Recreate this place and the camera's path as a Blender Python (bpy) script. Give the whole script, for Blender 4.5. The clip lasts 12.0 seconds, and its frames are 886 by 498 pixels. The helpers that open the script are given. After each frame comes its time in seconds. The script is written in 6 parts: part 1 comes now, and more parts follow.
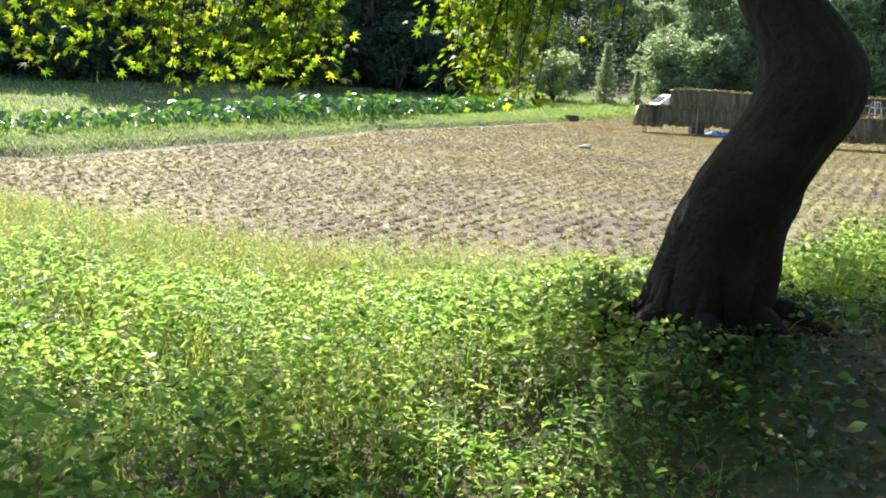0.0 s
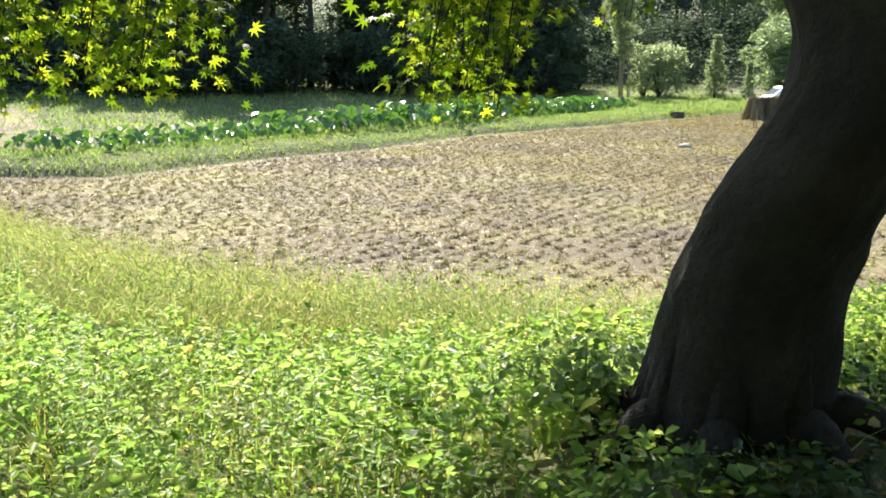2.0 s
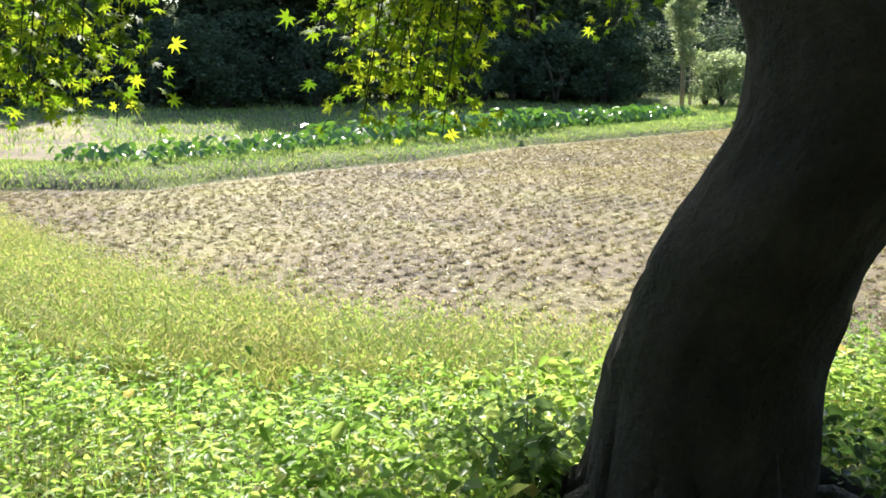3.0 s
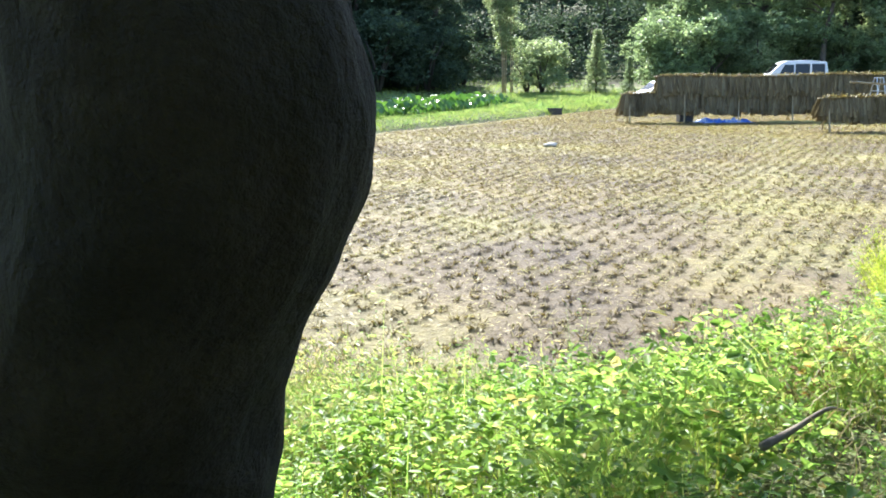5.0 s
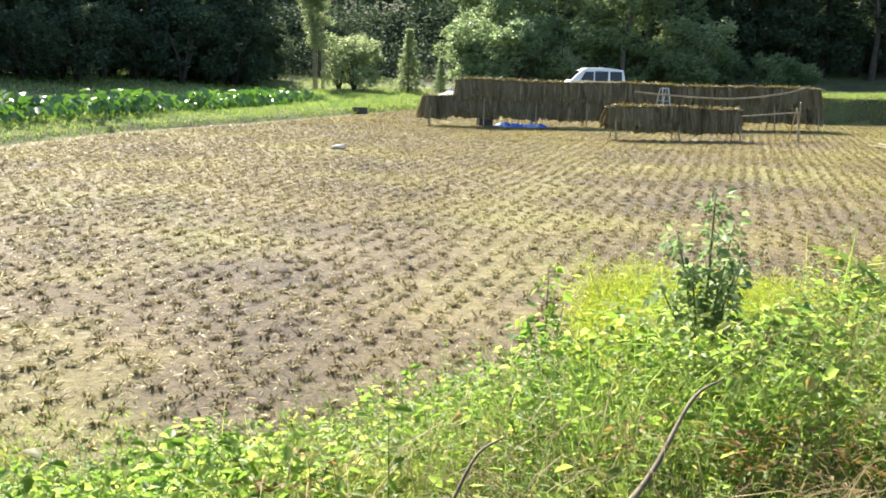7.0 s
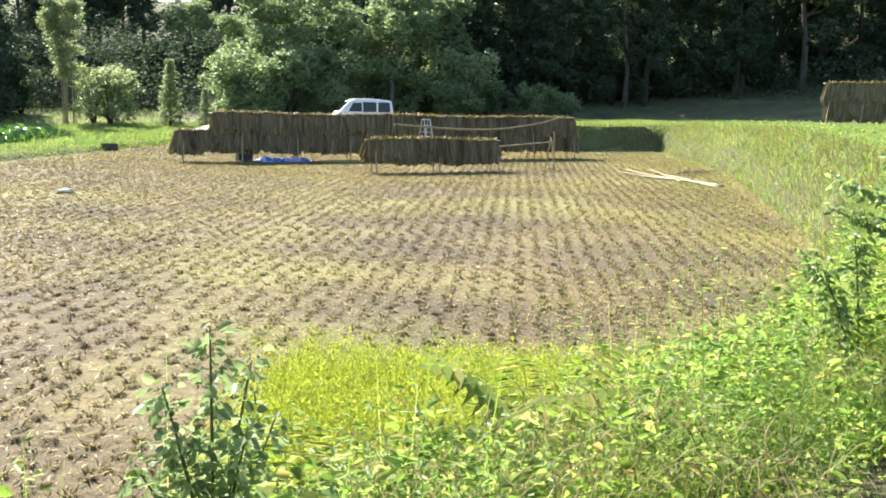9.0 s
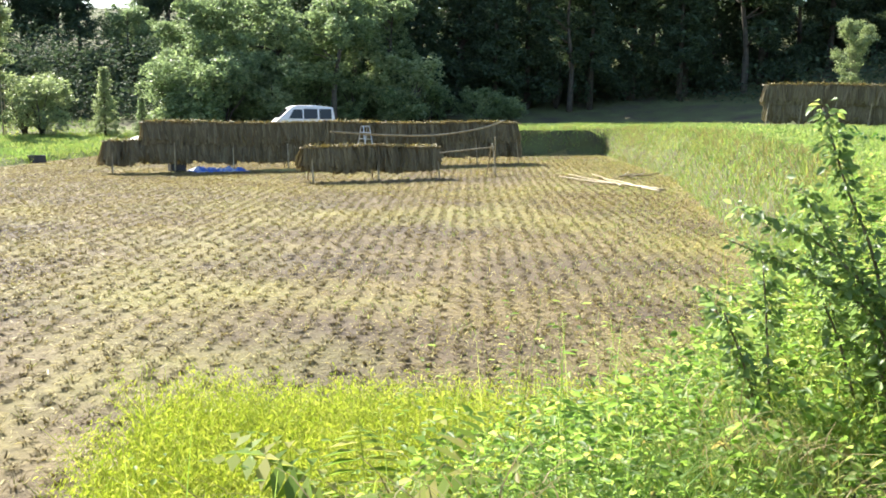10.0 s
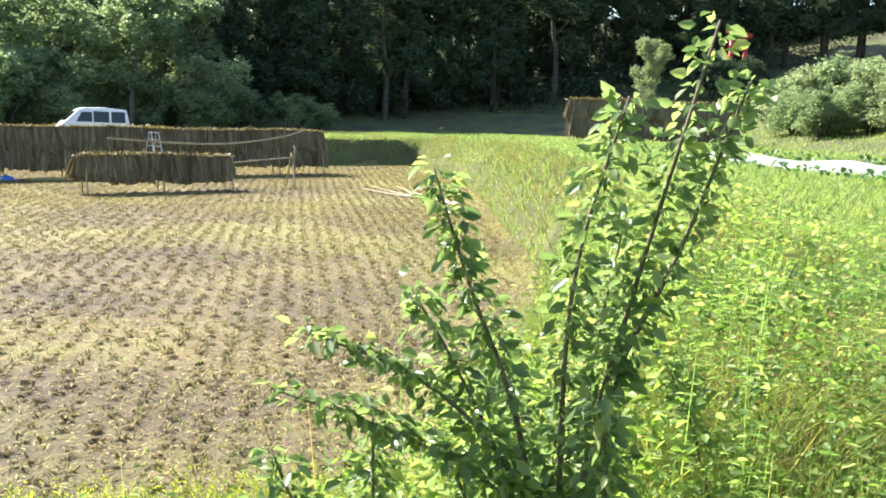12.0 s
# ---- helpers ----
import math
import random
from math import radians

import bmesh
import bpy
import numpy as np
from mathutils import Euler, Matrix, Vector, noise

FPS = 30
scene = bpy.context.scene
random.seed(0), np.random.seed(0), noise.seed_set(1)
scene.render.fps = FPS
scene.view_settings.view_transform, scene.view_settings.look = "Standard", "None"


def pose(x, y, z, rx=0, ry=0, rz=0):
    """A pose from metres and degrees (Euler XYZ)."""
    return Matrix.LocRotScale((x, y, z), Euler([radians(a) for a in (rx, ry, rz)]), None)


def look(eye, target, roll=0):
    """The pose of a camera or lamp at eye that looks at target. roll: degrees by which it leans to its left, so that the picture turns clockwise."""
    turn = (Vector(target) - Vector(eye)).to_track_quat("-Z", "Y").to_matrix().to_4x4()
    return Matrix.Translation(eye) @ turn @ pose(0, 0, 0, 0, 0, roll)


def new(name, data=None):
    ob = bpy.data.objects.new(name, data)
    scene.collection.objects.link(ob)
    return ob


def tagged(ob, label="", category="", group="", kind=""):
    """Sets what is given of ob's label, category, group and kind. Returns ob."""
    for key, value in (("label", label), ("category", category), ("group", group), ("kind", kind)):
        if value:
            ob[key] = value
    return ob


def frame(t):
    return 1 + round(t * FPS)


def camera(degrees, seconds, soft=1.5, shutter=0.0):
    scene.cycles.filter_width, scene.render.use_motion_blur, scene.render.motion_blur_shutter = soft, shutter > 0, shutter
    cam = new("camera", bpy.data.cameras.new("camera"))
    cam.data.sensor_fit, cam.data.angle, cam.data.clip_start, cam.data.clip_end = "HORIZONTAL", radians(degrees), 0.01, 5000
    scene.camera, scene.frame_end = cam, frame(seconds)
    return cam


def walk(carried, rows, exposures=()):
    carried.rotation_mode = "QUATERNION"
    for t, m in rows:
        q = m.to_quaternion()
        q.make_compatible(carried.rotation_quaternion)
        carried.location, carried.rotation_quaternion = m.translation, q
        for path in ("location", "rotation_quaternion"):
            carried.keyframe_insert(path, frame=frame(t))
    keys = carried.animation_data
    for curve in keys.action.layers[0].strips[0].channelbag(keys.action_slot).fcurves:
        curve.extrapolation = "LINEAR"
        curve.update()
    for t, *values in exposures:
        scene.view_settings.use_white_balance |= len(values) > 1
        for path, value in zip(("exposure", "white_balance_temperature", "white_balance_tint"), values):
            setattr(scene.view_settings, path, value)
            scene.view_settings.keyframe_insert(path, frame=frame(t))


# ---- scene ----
cam = camera(52.2, 12.0, 1.75)
PATH = [
    (0, (-1.038, -2.628, 2.169), (-0.971, -0.666, 1.784), 2.6),
    (0.5, (-0.802, -2.317, 2.161), (-0.605, -0.355, 1.827), 2.6),
    (1, (-0.599, -1.999, 2.174), (-0.359, -0.049, 1.799), 2.1),
    (1.5, (-0.478, -1.639, 2.180), (-0.323, 0.317, 1.792), 1.7),
    (2, (-0.325, -1.372, 2.165), (-0.509, 0.582, 1.780), 0.1),
    (2.5, (-0.137, -1.126, 2.200), (-0.462, 0.815, 1.845), -0.3),
    (4.3, (0.534, -0.266, 2.185), (0.345, 1.682, 1.769), -0.9),
    (4.5, (0.621, -0.181, 2.209), (0.519, 1.773, 1.793), -0.8),
    (5, (0.836, 0.011, 2.229), (0.860, 1.971, 1.835), -0.4),
    (5.5, (1.078, 0.213, 2.282), (1.145, 2.176, 1.907), -0.9),
    (6, (1.363, 0.422, 2.275), (1.538, 2.370, 1.857), 0.9),
    (6.5, (1.721, 0.607, 2.311), (2.024, 2.539, 1.891), 2.1),
    (7, (2.093, 0.699, 2.373), (2.489, 2.618, 1.973), 1.9),
    (7.5, (2.490, 0.937, 2.388), (3.070, 2.813, 2.009), 2.8),
    (7.7, (2.628, 0.982, 2.433), (3.270, 2.841, 2.066), 3.4),
    (9.3, (3.576, 1.626, 2.537), (4.434, 3.403, 2.217), 0.8),
    (9.5, (3.720, 1.710, 2.533), (4.598, 3.479, 2.217), 0.5),
    (10, (4.061, 1.903, 2.592), (4.982, 3.650, 2.277), 0.8),
    (10.5, (4.394, 2.142, 2.635), (5.415, 3.837, 2.342), 1.1),
    (11, (4.800, 2.316, 2.658), (5.924, 3.946, 2.376), 0.7),
    (11.5, (5.189, 2.461, 2.699), (6.363, 4.052, 2.401), 1.6),
    (12, (5.587, 2.597, 2.723), (6.827, 4.139, 2.431), 2.2),
]
EXPOSURES = [(0, 1.55, 6250, 10), (2.5, 1.5, 6450, 10), (4.0, 1.78, 5800, 10), (4.3, 1.82, 5750, 10), (5.0, 1.85, 5800, 10), (5.5, 1.7, 6300, 10), (6.0, 1.58, 6500, 10), (6.5, 1.5, 6500, 10), (7.5, 1.6, 6500, 10), (9.5, 1.6, 6400, 10), (12.0, 1.74, 6400, 10)]
walk(cam, [(t, look(eye, target, roll)) for t, eye, target, roll in PATH], EXPOSURES)

# ---- world, sun, exposure ----
SUN_AZ = -14.0      # degrees from +y towards -x
SUN_EL = 39.0
world = bpy.data.worlds.new("sky")
scene.world = world
world.use_nodes = True
wn, wl = world.node_tree.nodes, world.node_tree.links
sky = wn.new("ShaderNodeTexSky")
sky.sky_type = "NISHITA"
sky.sun_disc = False
sky.sun_elevation = radians(SUN_EL)
sky.sun_rotation = radians(SUN_AZ)
wl.new(sky.outputs[0], wn["Background"].inputs[0])
wn["Background"].inputs[1].default_value = 0.12
sun_data = bpy.data.lights.new("sun", "SUN")
sun_data.energy, sun_data.angle, sun_data.color = 5.0, radians(0.6), (1.0, 0.94, 0.80)
sun_ob = new("sun", sun_data)
az, el = radians(SUN_AZ), radians(SUN_EL)
SUN_DIR = Vector((math.sin(az) * math.cos(el), math.cos(az) * math.cos(el), math.sin(el)))
sun_ob.matrix_world = look(SUN_DIR * 60, (0, 0, 0))

rng = np.random.default_rng(7)


# ---- materials ----
def mat(name):
    m = bpy.data.materials.new(name)
    m.use_nodes = True
    nt = m.node_tree
    nt.nodes.clear()
    out = nt.nodes.new("ShaderNodeOutputMaterial")
    return m, nt, out


def ramp(nt, stops, fac):
    r = nt.nodes.new("ShaderNodeValToRGB")
    e = r.color_ramp.elements
    e[0].position, e[0].color = stops[0][0], (*stops[0][1], 1)
    e[1].position, e[1].color = stops[-1][0], (*stops[-1][1], 1)
    for p, c in stops[1:-1]:
        k = e.new(p)
        k.color = (*c, 1)
    nt.links.new(fac, r.inputs[0])
    return r.outputs[0]


def noise_tex(nt, scale, detail=4.0, rough=0.55, vec=None):
    n = nt.nodes.new("ShaderNodeTexNoise")
    n.inputs["Scale"].default_value, n.inputs["Detail"].default_value, n.inputs["Roughness"].default_value = scale, detail, rough
    if vec is None:
        vec = nt.nodes.new("ShaderNodeTexCoord").outputs["Object"]
    nt.links.new(vec, n.inputs["Vector"])
    return n.outputs["Fac"]


def mixc(nt, fac, a, b, mode="MIX"):
    m = nt.nodes.new("ShaderNodeMix")
    m.data_type, m.blend_type = "RGBA", mode
    for sock, v in ((m.inputs[0], fac), (m.inputs[6], a), (m.inputs[7], b)):
        if isinstance(v, (int, float)):
            sock.default_value = v
        elif isinstance(v, tuple):
            sock.default_value = (*v, 1)
        else:
            nt.links.new(v, sock)
    return m.outputs[2]


def bump(nt, height, strength, dist):
    b = nt.nodes.new("ShaderNodeBump")
    b.inputs["Strength"].default_value, b.inputs["Distance"].default_value = strength, dist
    nt.links.new(height, b.inputs["Height"])
    return b.outputs[0]


def surface(name, stops, scale=6.0, rough=0.7, metal=0.0, bump_scale=40.0, bump_amt=0.4, bump_dist=0.01, fine=0.35, vary=0.0):
    """A two-scale coloured surface with fine relief."""
    m, nt, out = mat(name)
    b = nt.nodes.new("ShaderNodeBsdfPrincipled")
    c = ramp(nt, stops, noise_tex(nt, scale))
    f = ramp(nt, [(0.3, (1 - fine,) * 3), (0.7, (1 + 0 * fine,) * 3)], noise_tex(nt, scale * 9, 5.0, 0.65))
    c = mixc(nt, 1.0, c, f, "MULTIPLY")
    if vary:
        info = nt.nodes.new("ShaderNodeObjectInfo")
        v = ramp(nt, [(0.0, (1 - vary,) * 3), (1.0, (1.0,) * 3)], info.outputs["Random"])
        c = mixc(nt, 1.0, c, v, "MULTIPLY")
    nt.links.new(c, b.inputs["Base Color"])
    b.inputs["Roughness"].default_value, b.inputs["Metallic"].default_value = rough, metal
    if bump_amt:
        nt.links.new(bump(nt, noise_tex(nt, bump_scale, 6.0, 0.65), bump_amt, bump_dist), b.inputs["Normal"])
    nt.links.new(b.outputs[0], out.inputs[0])
    return m


def leafy(name, stops, trans=0.5, gloss=0.25, patch=None, rough=0.45, trans_tint=(1.25, 1.2, 0.5)):
    """Thin living or dry leaves: reflecting, glossy and letting light through; each leaf its own shade."""
    m, nt, out = mat(name)
    geo = nt.nodes.new("ShaderNodeNewGeometry")
    c = ramp(nt, stops, geo.outputs["Random Per Island"])
    if patch:
        f = ramp(nt, [(0.4, (0, 0, 0)), (0.62, (1, 1, 1))], noise_tex(nt, patch[0], 3.0))
        c = mixc(nt, f, c, mixc(nt, 1.0, c, patch[1], "MULTIPLY"))
    d = nt.nodes.new("ShaderNodeBsdfPrincipled")
    d.inputs["Roughness"].default_value = rough
    d.inputs["Specular IOR Level"].default_value = gloss
    nt.links.new(c, d.inputs["Base Color"])
    t = nt.nodes.new("ShaderNodeBsdfTranslucent")
    nt.links.new(mixc(nt, 1.0, c, trans_tint, "MULTIPLY"), t.inputs["Color"])
    mx = nt.nodes.new("ShaderNodeMixShader")
    mx.inputs[0].default_value = trans
    nt.links.new(d.outputs[0], mx.inputs[1])
    nt.links.new(t.outputs[0], mx.inputs[2])
    nt.links.new(mx.outputs[0], out.inputs[0])
    return m


M_WEED = leafy("weed_leaf", [(0.0, (0.115, 0.20, 0.045)), (0.4, (0.19, 0.325, 0.083)), (0.8, (0.31, 0.455, 0.15)), (0.97, (0.46, 0.52, 0.21)), (1.0, (0.42, 0.33, 0.17))], 0.64, 0.4, (1.3, (1.15, 1.03, 0.95)), rough=0.45, trans_tint=(1.25, 1.24, 0.82))
# ivy colour darkened to hold the shade under the maple
M_SHADED_IVY = leafy("shaded_ivy_leaf", [(0.0, (0.035, 0.07, 0.025)), (0.6, (0.06, 0.11, 0.035)), (1.0, (0.12, 0.18, 0.05))], 0.35, 0.5, rough=0.35)
M_SAPLING = leafy("sapling_leaf", [(0.0, (0.12, 0.19, 0.08)), (0.6, (0.22, 0.31, 0.13)), (0.9, (0.33, 0.42, 0.18)), (1.0, (0.48, 0.52, 0.18))], 0.58, 0.5, rough=0.38, trans_tint=(1.2, 1.22, 0.85))
M_MAPLE = leafy("maple_leaf", [(0.0, (0.05, 0.105, 0.012)), (0.5, (0.13, 0.22, 0.018)), (1.0, (0.34, 0.40, 0.05))], 0.66, 0.15, rough=0.5)
M_GRASS = leafy("grass_blade", [(0.0, (0.15, 0.25, 0.05)), (0.6, (0.27, 0.36, 0.08)), (1.0, (0.43, 0.42, 0.16))], 0.58, 0.12, (0.6, (1.12, 1.03, 0.88)), trans_tint=(1.2, 1.15, 0.7))
M_TURF = leafy("cut_turf", [(0.0, (0.17, 0.29, 0.09)), (0.6, (0.27, 0.40, 0.12)), (1.0, (0.43, 0.47, 0.20))], 0.5, 0.1, (0.5, (1.12, 1.0, 0.9)), trans_tint=(1.15, 1.15, 0.8))
M_DRYGRASS = leafy("seeding_grass", [(0.0, (0.16, 0.27, 0.06)), (0.45, (0.29, 0.38, 0.11)), (0.78, (0.42, 0.43, 0.19)), (1.0, (0.50, 0.42, 0.28))], 0.52, 0.15, (0.9, (1.1, 0.95, 0.95)), trans_tint=(1.12, 1.15, 0.8))
M_RICE = leafy("ripe_rice", [(0.0, (0.24, 0.33, 0.045)), (0.5, (0.40, 0.455, 0.07)), (1.0, (0.56, 0.55, 0.16))], 0.5, 0.12, trans_tint=(1.08, 1.12, 0.65))
M_STRAW = leafy("straw", [(0.0, (0.16, 0.115, 0.05)), (0.5, (0.33, 0.275, 0.105)), (1.0, (0.54, 0.47, 0.20))], 0.25, 0.12, trans_tint=(1.0, 0.95, 0.6))
M_STUBBLE = leafy("stubble", [(0.0, (0.085, 0.062, 0.035)), (0.4, (0.17, 0.13, 0.06)), (0.75, (0.30, 0.245, 0.10)), (1.0, (0.46, 0.40, 0.19))], 0.22, 0.1, trans_tint=(1.0, 0.95, 0.6))
M_TARO = leafy("taro_leaf", [(0.0, (0.05, 0.13, 0.05)), (0.6, (0.09, 0.20, 0.06)), (1.0, (0.16, 0.28, 0.07))], 0.4, 0.5, rough=0.35)
M_TREE = leafy("tree_leaf", [(0.0, (0.15, 0.205, 0.115)), (0.6, (0.25, 0.335, 0.165)), (1.0, (0.38, 0.46, 0.24))], 0.57, 0.4, trans_tint=(1.12, 1.14, 0.95))
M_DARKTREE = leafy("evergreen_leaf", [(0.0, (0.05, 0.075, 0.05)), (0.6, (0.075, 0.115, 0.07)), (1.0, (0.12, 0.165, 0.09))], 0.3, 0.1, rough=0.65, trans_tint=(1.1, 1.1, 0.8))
M_PALETREE = leafy("bamboo_leaf", [(0.0, (0.20, 0.26, 0.14)), (0.6, (0.30, 0.37, 0.19)), (1.0, (0.42, 0.48, 0.28))], 0.55, 0.4, trans_tint=(1.1, 1.1, 0.85))
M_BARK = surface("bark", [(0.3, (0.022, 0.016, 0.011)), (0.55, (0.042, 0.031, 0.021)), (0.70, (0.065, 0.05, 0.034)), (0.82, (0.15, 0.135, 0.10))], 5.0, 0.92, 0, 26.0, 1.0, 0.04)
M_FARBARK = surface("far_bark", [(0.3, (0.05, 0.04, 0.03)), (0.7, (0.13, 0.11, 0.085))], 3.0, 0.9, 0, 12.0, 0.6, 0.03)
M_STEM = surface("green_stem", [(0.3, (0.11, 0.13, 0.05)), (0.7, (0.22, 0.22, 0.10))], 8.0, 0.6, 0, 60, 0.2, 0.003)
M_TWIG = surface("dead_twig", [(0.3, (0.13, 0.095, 0.065)), (0.7, (0.30, 0.25, 0.18))], 8.0, 0.8, 0, 60, 0.5, 0.004)
M_BAMBOO = surface("bamboo_pole", [(0.3, (0.34, 0.26, 0.14)), (0.7, (0.58, 0.48, 0.28))], 4.0, 0.5, 0, 30, 0.2, 0.004, vary=0.3)
M_SHEAF = leafy("sheaf_straw", [(0.0, (0.15, 0.12, 0.07)), (0.5, (0.215, 0.175, 0.10)), (1.0, (0.31, 0.265, 0.155))], 0.18, 0.1, trans_tint=(1.0, 0.95, 0.65))
M_RUSTWEED = leafy("reddish_weed", [(0.0, (0.17, 0.15, 0.05)), (0.5, (0.27, 0.19, 0.09)), (1.0, (0.36, 0.22, 0.13))], 0.4, 0.1)
M_WITHERED = leafy("withered_weed", [(0.0, (0.18, 0.16, 0.07)), (0.5, (0.32, 0.26, 0.13)), (0.85, (0.42, 0.33, 0.19)), (1.0, (0.30, 0.36, 0.12))], 0.35, 0.1, trans_tint=(1.05, 1.0, 0.7))
M_VAN = surface("white_car_paint", [(0.3, (0.74, 0.75, 0.76)), (0.7, (0.80, 0.80, 0.80))], 1.5, 0.3, 0, 20, 0.02, 0.002, fine=0.04)
M_CHROME = surface("bright_metal", [(0.3, (0.55, 0.56, 0.57)), (0.7, (0.68, 0.68, 0.68))], 4.0, 0.35, 0.9, 40, 0.1, 0.002)
M_RUBBER = surface("black_rubber", [(0.3, (0.02, 0.02, 0.02)), (0.7, (0.035, 0.035, 0.035))], 8.0, 0.8)
M_TARP = surface("blue_tarp", [(0.36, (0.03, 0.09, 0.40)), (0.5, (0.08, 0.2, 0.6)), (0.6, (0.55, 0.6, 0.72))], 5.0, 0.4, 0, 14, 0.5, 0.02)
M_RED = surface("vermilion_paint", [(0.3, (0.55, 0.03, 0.03)), (0.7, (0.72, 0.06, 0.05))], 3.0, 0.5, 0, 20, 0.2, 0.004)
M_STONE = surface("pale_stone", [(0.3, (0.38, 0.35, 0.30)), (0.7, (0.60, 0.57, 0.50))], 6.0, 0.85, 0, 22, 0.6, 0.01)
M_COVER = surface("white_row_cover", [(0.3, (0.68, 0.70, 0.68)), (0.7, (0.80, 0.81, 0.80))], 2.0, 0.6, 0, 9, 0.5, 0.03)
M_CRATE = surface("dark_plastic", [(0.3, (0.03, 0.035, 0.04)), (0.7, (0.07, 0.07, 0.08))], 4.0, 0.5)


def glass_mat():
    m, nt, out = mat("tinted_window_glass")
    b = nt.nodes.new("ShaderNodeBsdfPrincipled")
    b.inputs["Base Color"].default_value = (0.03, 0.035, 0.04, 1)
    b.inputs["Roughness"].default_value = 0.05
    b.inputs["Specular IOR Level"].default_value = 0.25
    nt.links.new(b.outputs[0], out.inputs[0])
    return m


M_GLASS = glass_mat()


def ground_mat():
    """Grassy soil outside the paddy."""
    m, nt, out = mat("grassy_soil")
    b = nt.nodes.new("ShaderNodeBsdfPrincipled")
    big = ramp(nt, [(0.35, (0.10, 0.085, 0.05)), (0.5, (0.13, 0.14, 0.05)), (0.68, (0.17, 0.20, 0.065))], noise_tex(nt, 0.5, 6.0, 0.6))
    fine = ramp(nt, [(0.3, (0.5, 0.5, 0.5)), (0.7, (1.0, 1.0, 1.0))], noise_tex(nt, 14.0, 6.0, 0.7))
    nt.links.new(mixc(nt, 1.0, big, fine, "MULTIPLY"), b.inputs["Base Color"])
    b.inputs["Roughness"].default_value = 0.95
    nt.links.new(bump(nt, noise_tex(nt, 18.0, 6.0, 0.7), 0.8, 0.05), b.inputs["Normal"])
    nt.links.new(b.outputs[0], out.inputs[0])
    return m


def paddy_mat():
    """Drying paddy mud with a film of straw dust and new green in patches."""
    m, nt, out = mat("paddy_mud")
    b = nt.nodes.new("ShaderNodeBsdfPrincipled")
    soil = ramp(nt, [(0.34, (0.085, 0.058, 0.036)), (0.5, (0.155, 0.112, 0.056)), (0.66, (0.26, 0.20, 0.085))], noise_tex(nt, 0.35, 7.0, 0.62))
    green = ramp(nt, [(0.48, (0, 0, 0)), (0.64, (1, 1, 1))], noise_tex(nt, 0.22, 5.0, 0.6))
    soil = mixc(nt, green, soil, mixc(nt, 0.6, soil, (0.36, 0.34, 0.10)))
    fine = ramp(nt, [(0.28, (0.45, 0.42, 0.4)), (0.62, (1.0, 1.0, 1.0))], noise_tex(nt, 9.0, 8.0, 0.72))
    nt.links.new(mixc(nt, 1.0, soil, fine, "MULTIPLY"), b.inputs["Base Color"])
    b.inputs["Roughness"].default_value = 0.85
    nt.links.new(bump(nt, noise_tex(nt, 9.0, 8.0, 0.7), 1.0, 0.06), b.inputs["Normal"])
    nt.links.new(b.outputs[0], out.inputs[0])
    return m


M_GROUND, M_PADDY = ground_mat(), paddy_mat()


# ---- mesh helpers ----
def mesh_object(name, bm, material, parent=None, label="", smooth=True):
    me = bpy.data.meshes.new(name)
    bm.to_mesh(me)
    bm.free()
    if smooth:
        me.polygons.foreach_set("use_smooth", [True] * len(me.polygons))
    me.materials.append(material)
    ob = new(name, me)
    if parent is not None:
        ob.parent = parent
    if label:
        ob["label"] = label
    return ob


def part(name, bm, material, parent, label="", smooth=False):
    return mesh_object(name, bm, material, parent, label, smooth)


def array_mesh(name, verts, faces, material, smooth=False):
    """A mesh datablock from arrays; all faces have the same number of corners."""
    verts, faces = np.asarray(verts, np.float32), np.asarray(faces, np.int32)
    me = bpy.data.meshes.new(name)
    n, k = faces.shape
    me.vertices.add(len(verts))
    me.vertices.foreach_set("co", verts.ravel())
    me.loops.add(n * k)
    me.loops.foreach_set("vertex_index", faces.ravel())
    me.polygons.add(n)
    me.polygons.foreach_set("loop_start", np.arange(0, n * k, k, dtype=np.int32))
    if smooth:
        me.polygons.foreach_set("use_smooth", np.ones(n, bool))
    me.update(calc_edges=True)
    me.materials.append(material)
    return me


def frames_of(normal, along):
    """Side, along and normal axes, made square, for arrays of directions."""
    a = along / np.linalg.norm(along, axis=1, keepdims=True)
    n = normal - (normal * a).sum(1, keepdims=True) * a
    n /= np.linalg.norm(n, axis=1, keepdims=True) + 1e-9
    return np.cross(a, n), a, n


def leaves(centre, normal, along, length, width, fold=0.18, shape="ovate"):
    """Folded leaves, from arrays; two quads (ovate) or one folded pair of triangles as quads."""
    s, a, n = frames_of(normal, along)
    L, W = length[:, None], width[:, None]
    base, tip = centre - a * L * 0.5, centre + a * L * 0.5 - n * L * 0.12
    q = []
    if shape == "ovate":
        pts = [base, base + a * L * 0.35 + s * W * 0.5 + n * W * fold, base + a * L * 0.72 + s * W * 0.36 + n * W * fold * 0.6,
               tip, base + a * L * 0.72 - s * W * 0.36 + n * W * fold * 0.6, base + a * L * 0.35 - s * W * 0.5 + n * W * fold]
        v = np.stack(pts, 1).reshape(-1, 3)
        i = np.arange(len(centre))[:, None] * 6
        f = np.concatenate([i + [0, 1, 2, 3], i + [0, 3, 4, 5]])
    else:
        pts = [base, centre + s * W * 0.5 + n * W * fold, tip, centre - s * W * 0.5 + n * W * fold]
        v = np.stack(pts, 1).reshape(-1, 3)
        f = np.arange(len(centre))[:, None] * 4 + np.array([[0, 1, 2, 3]])
    return v, f


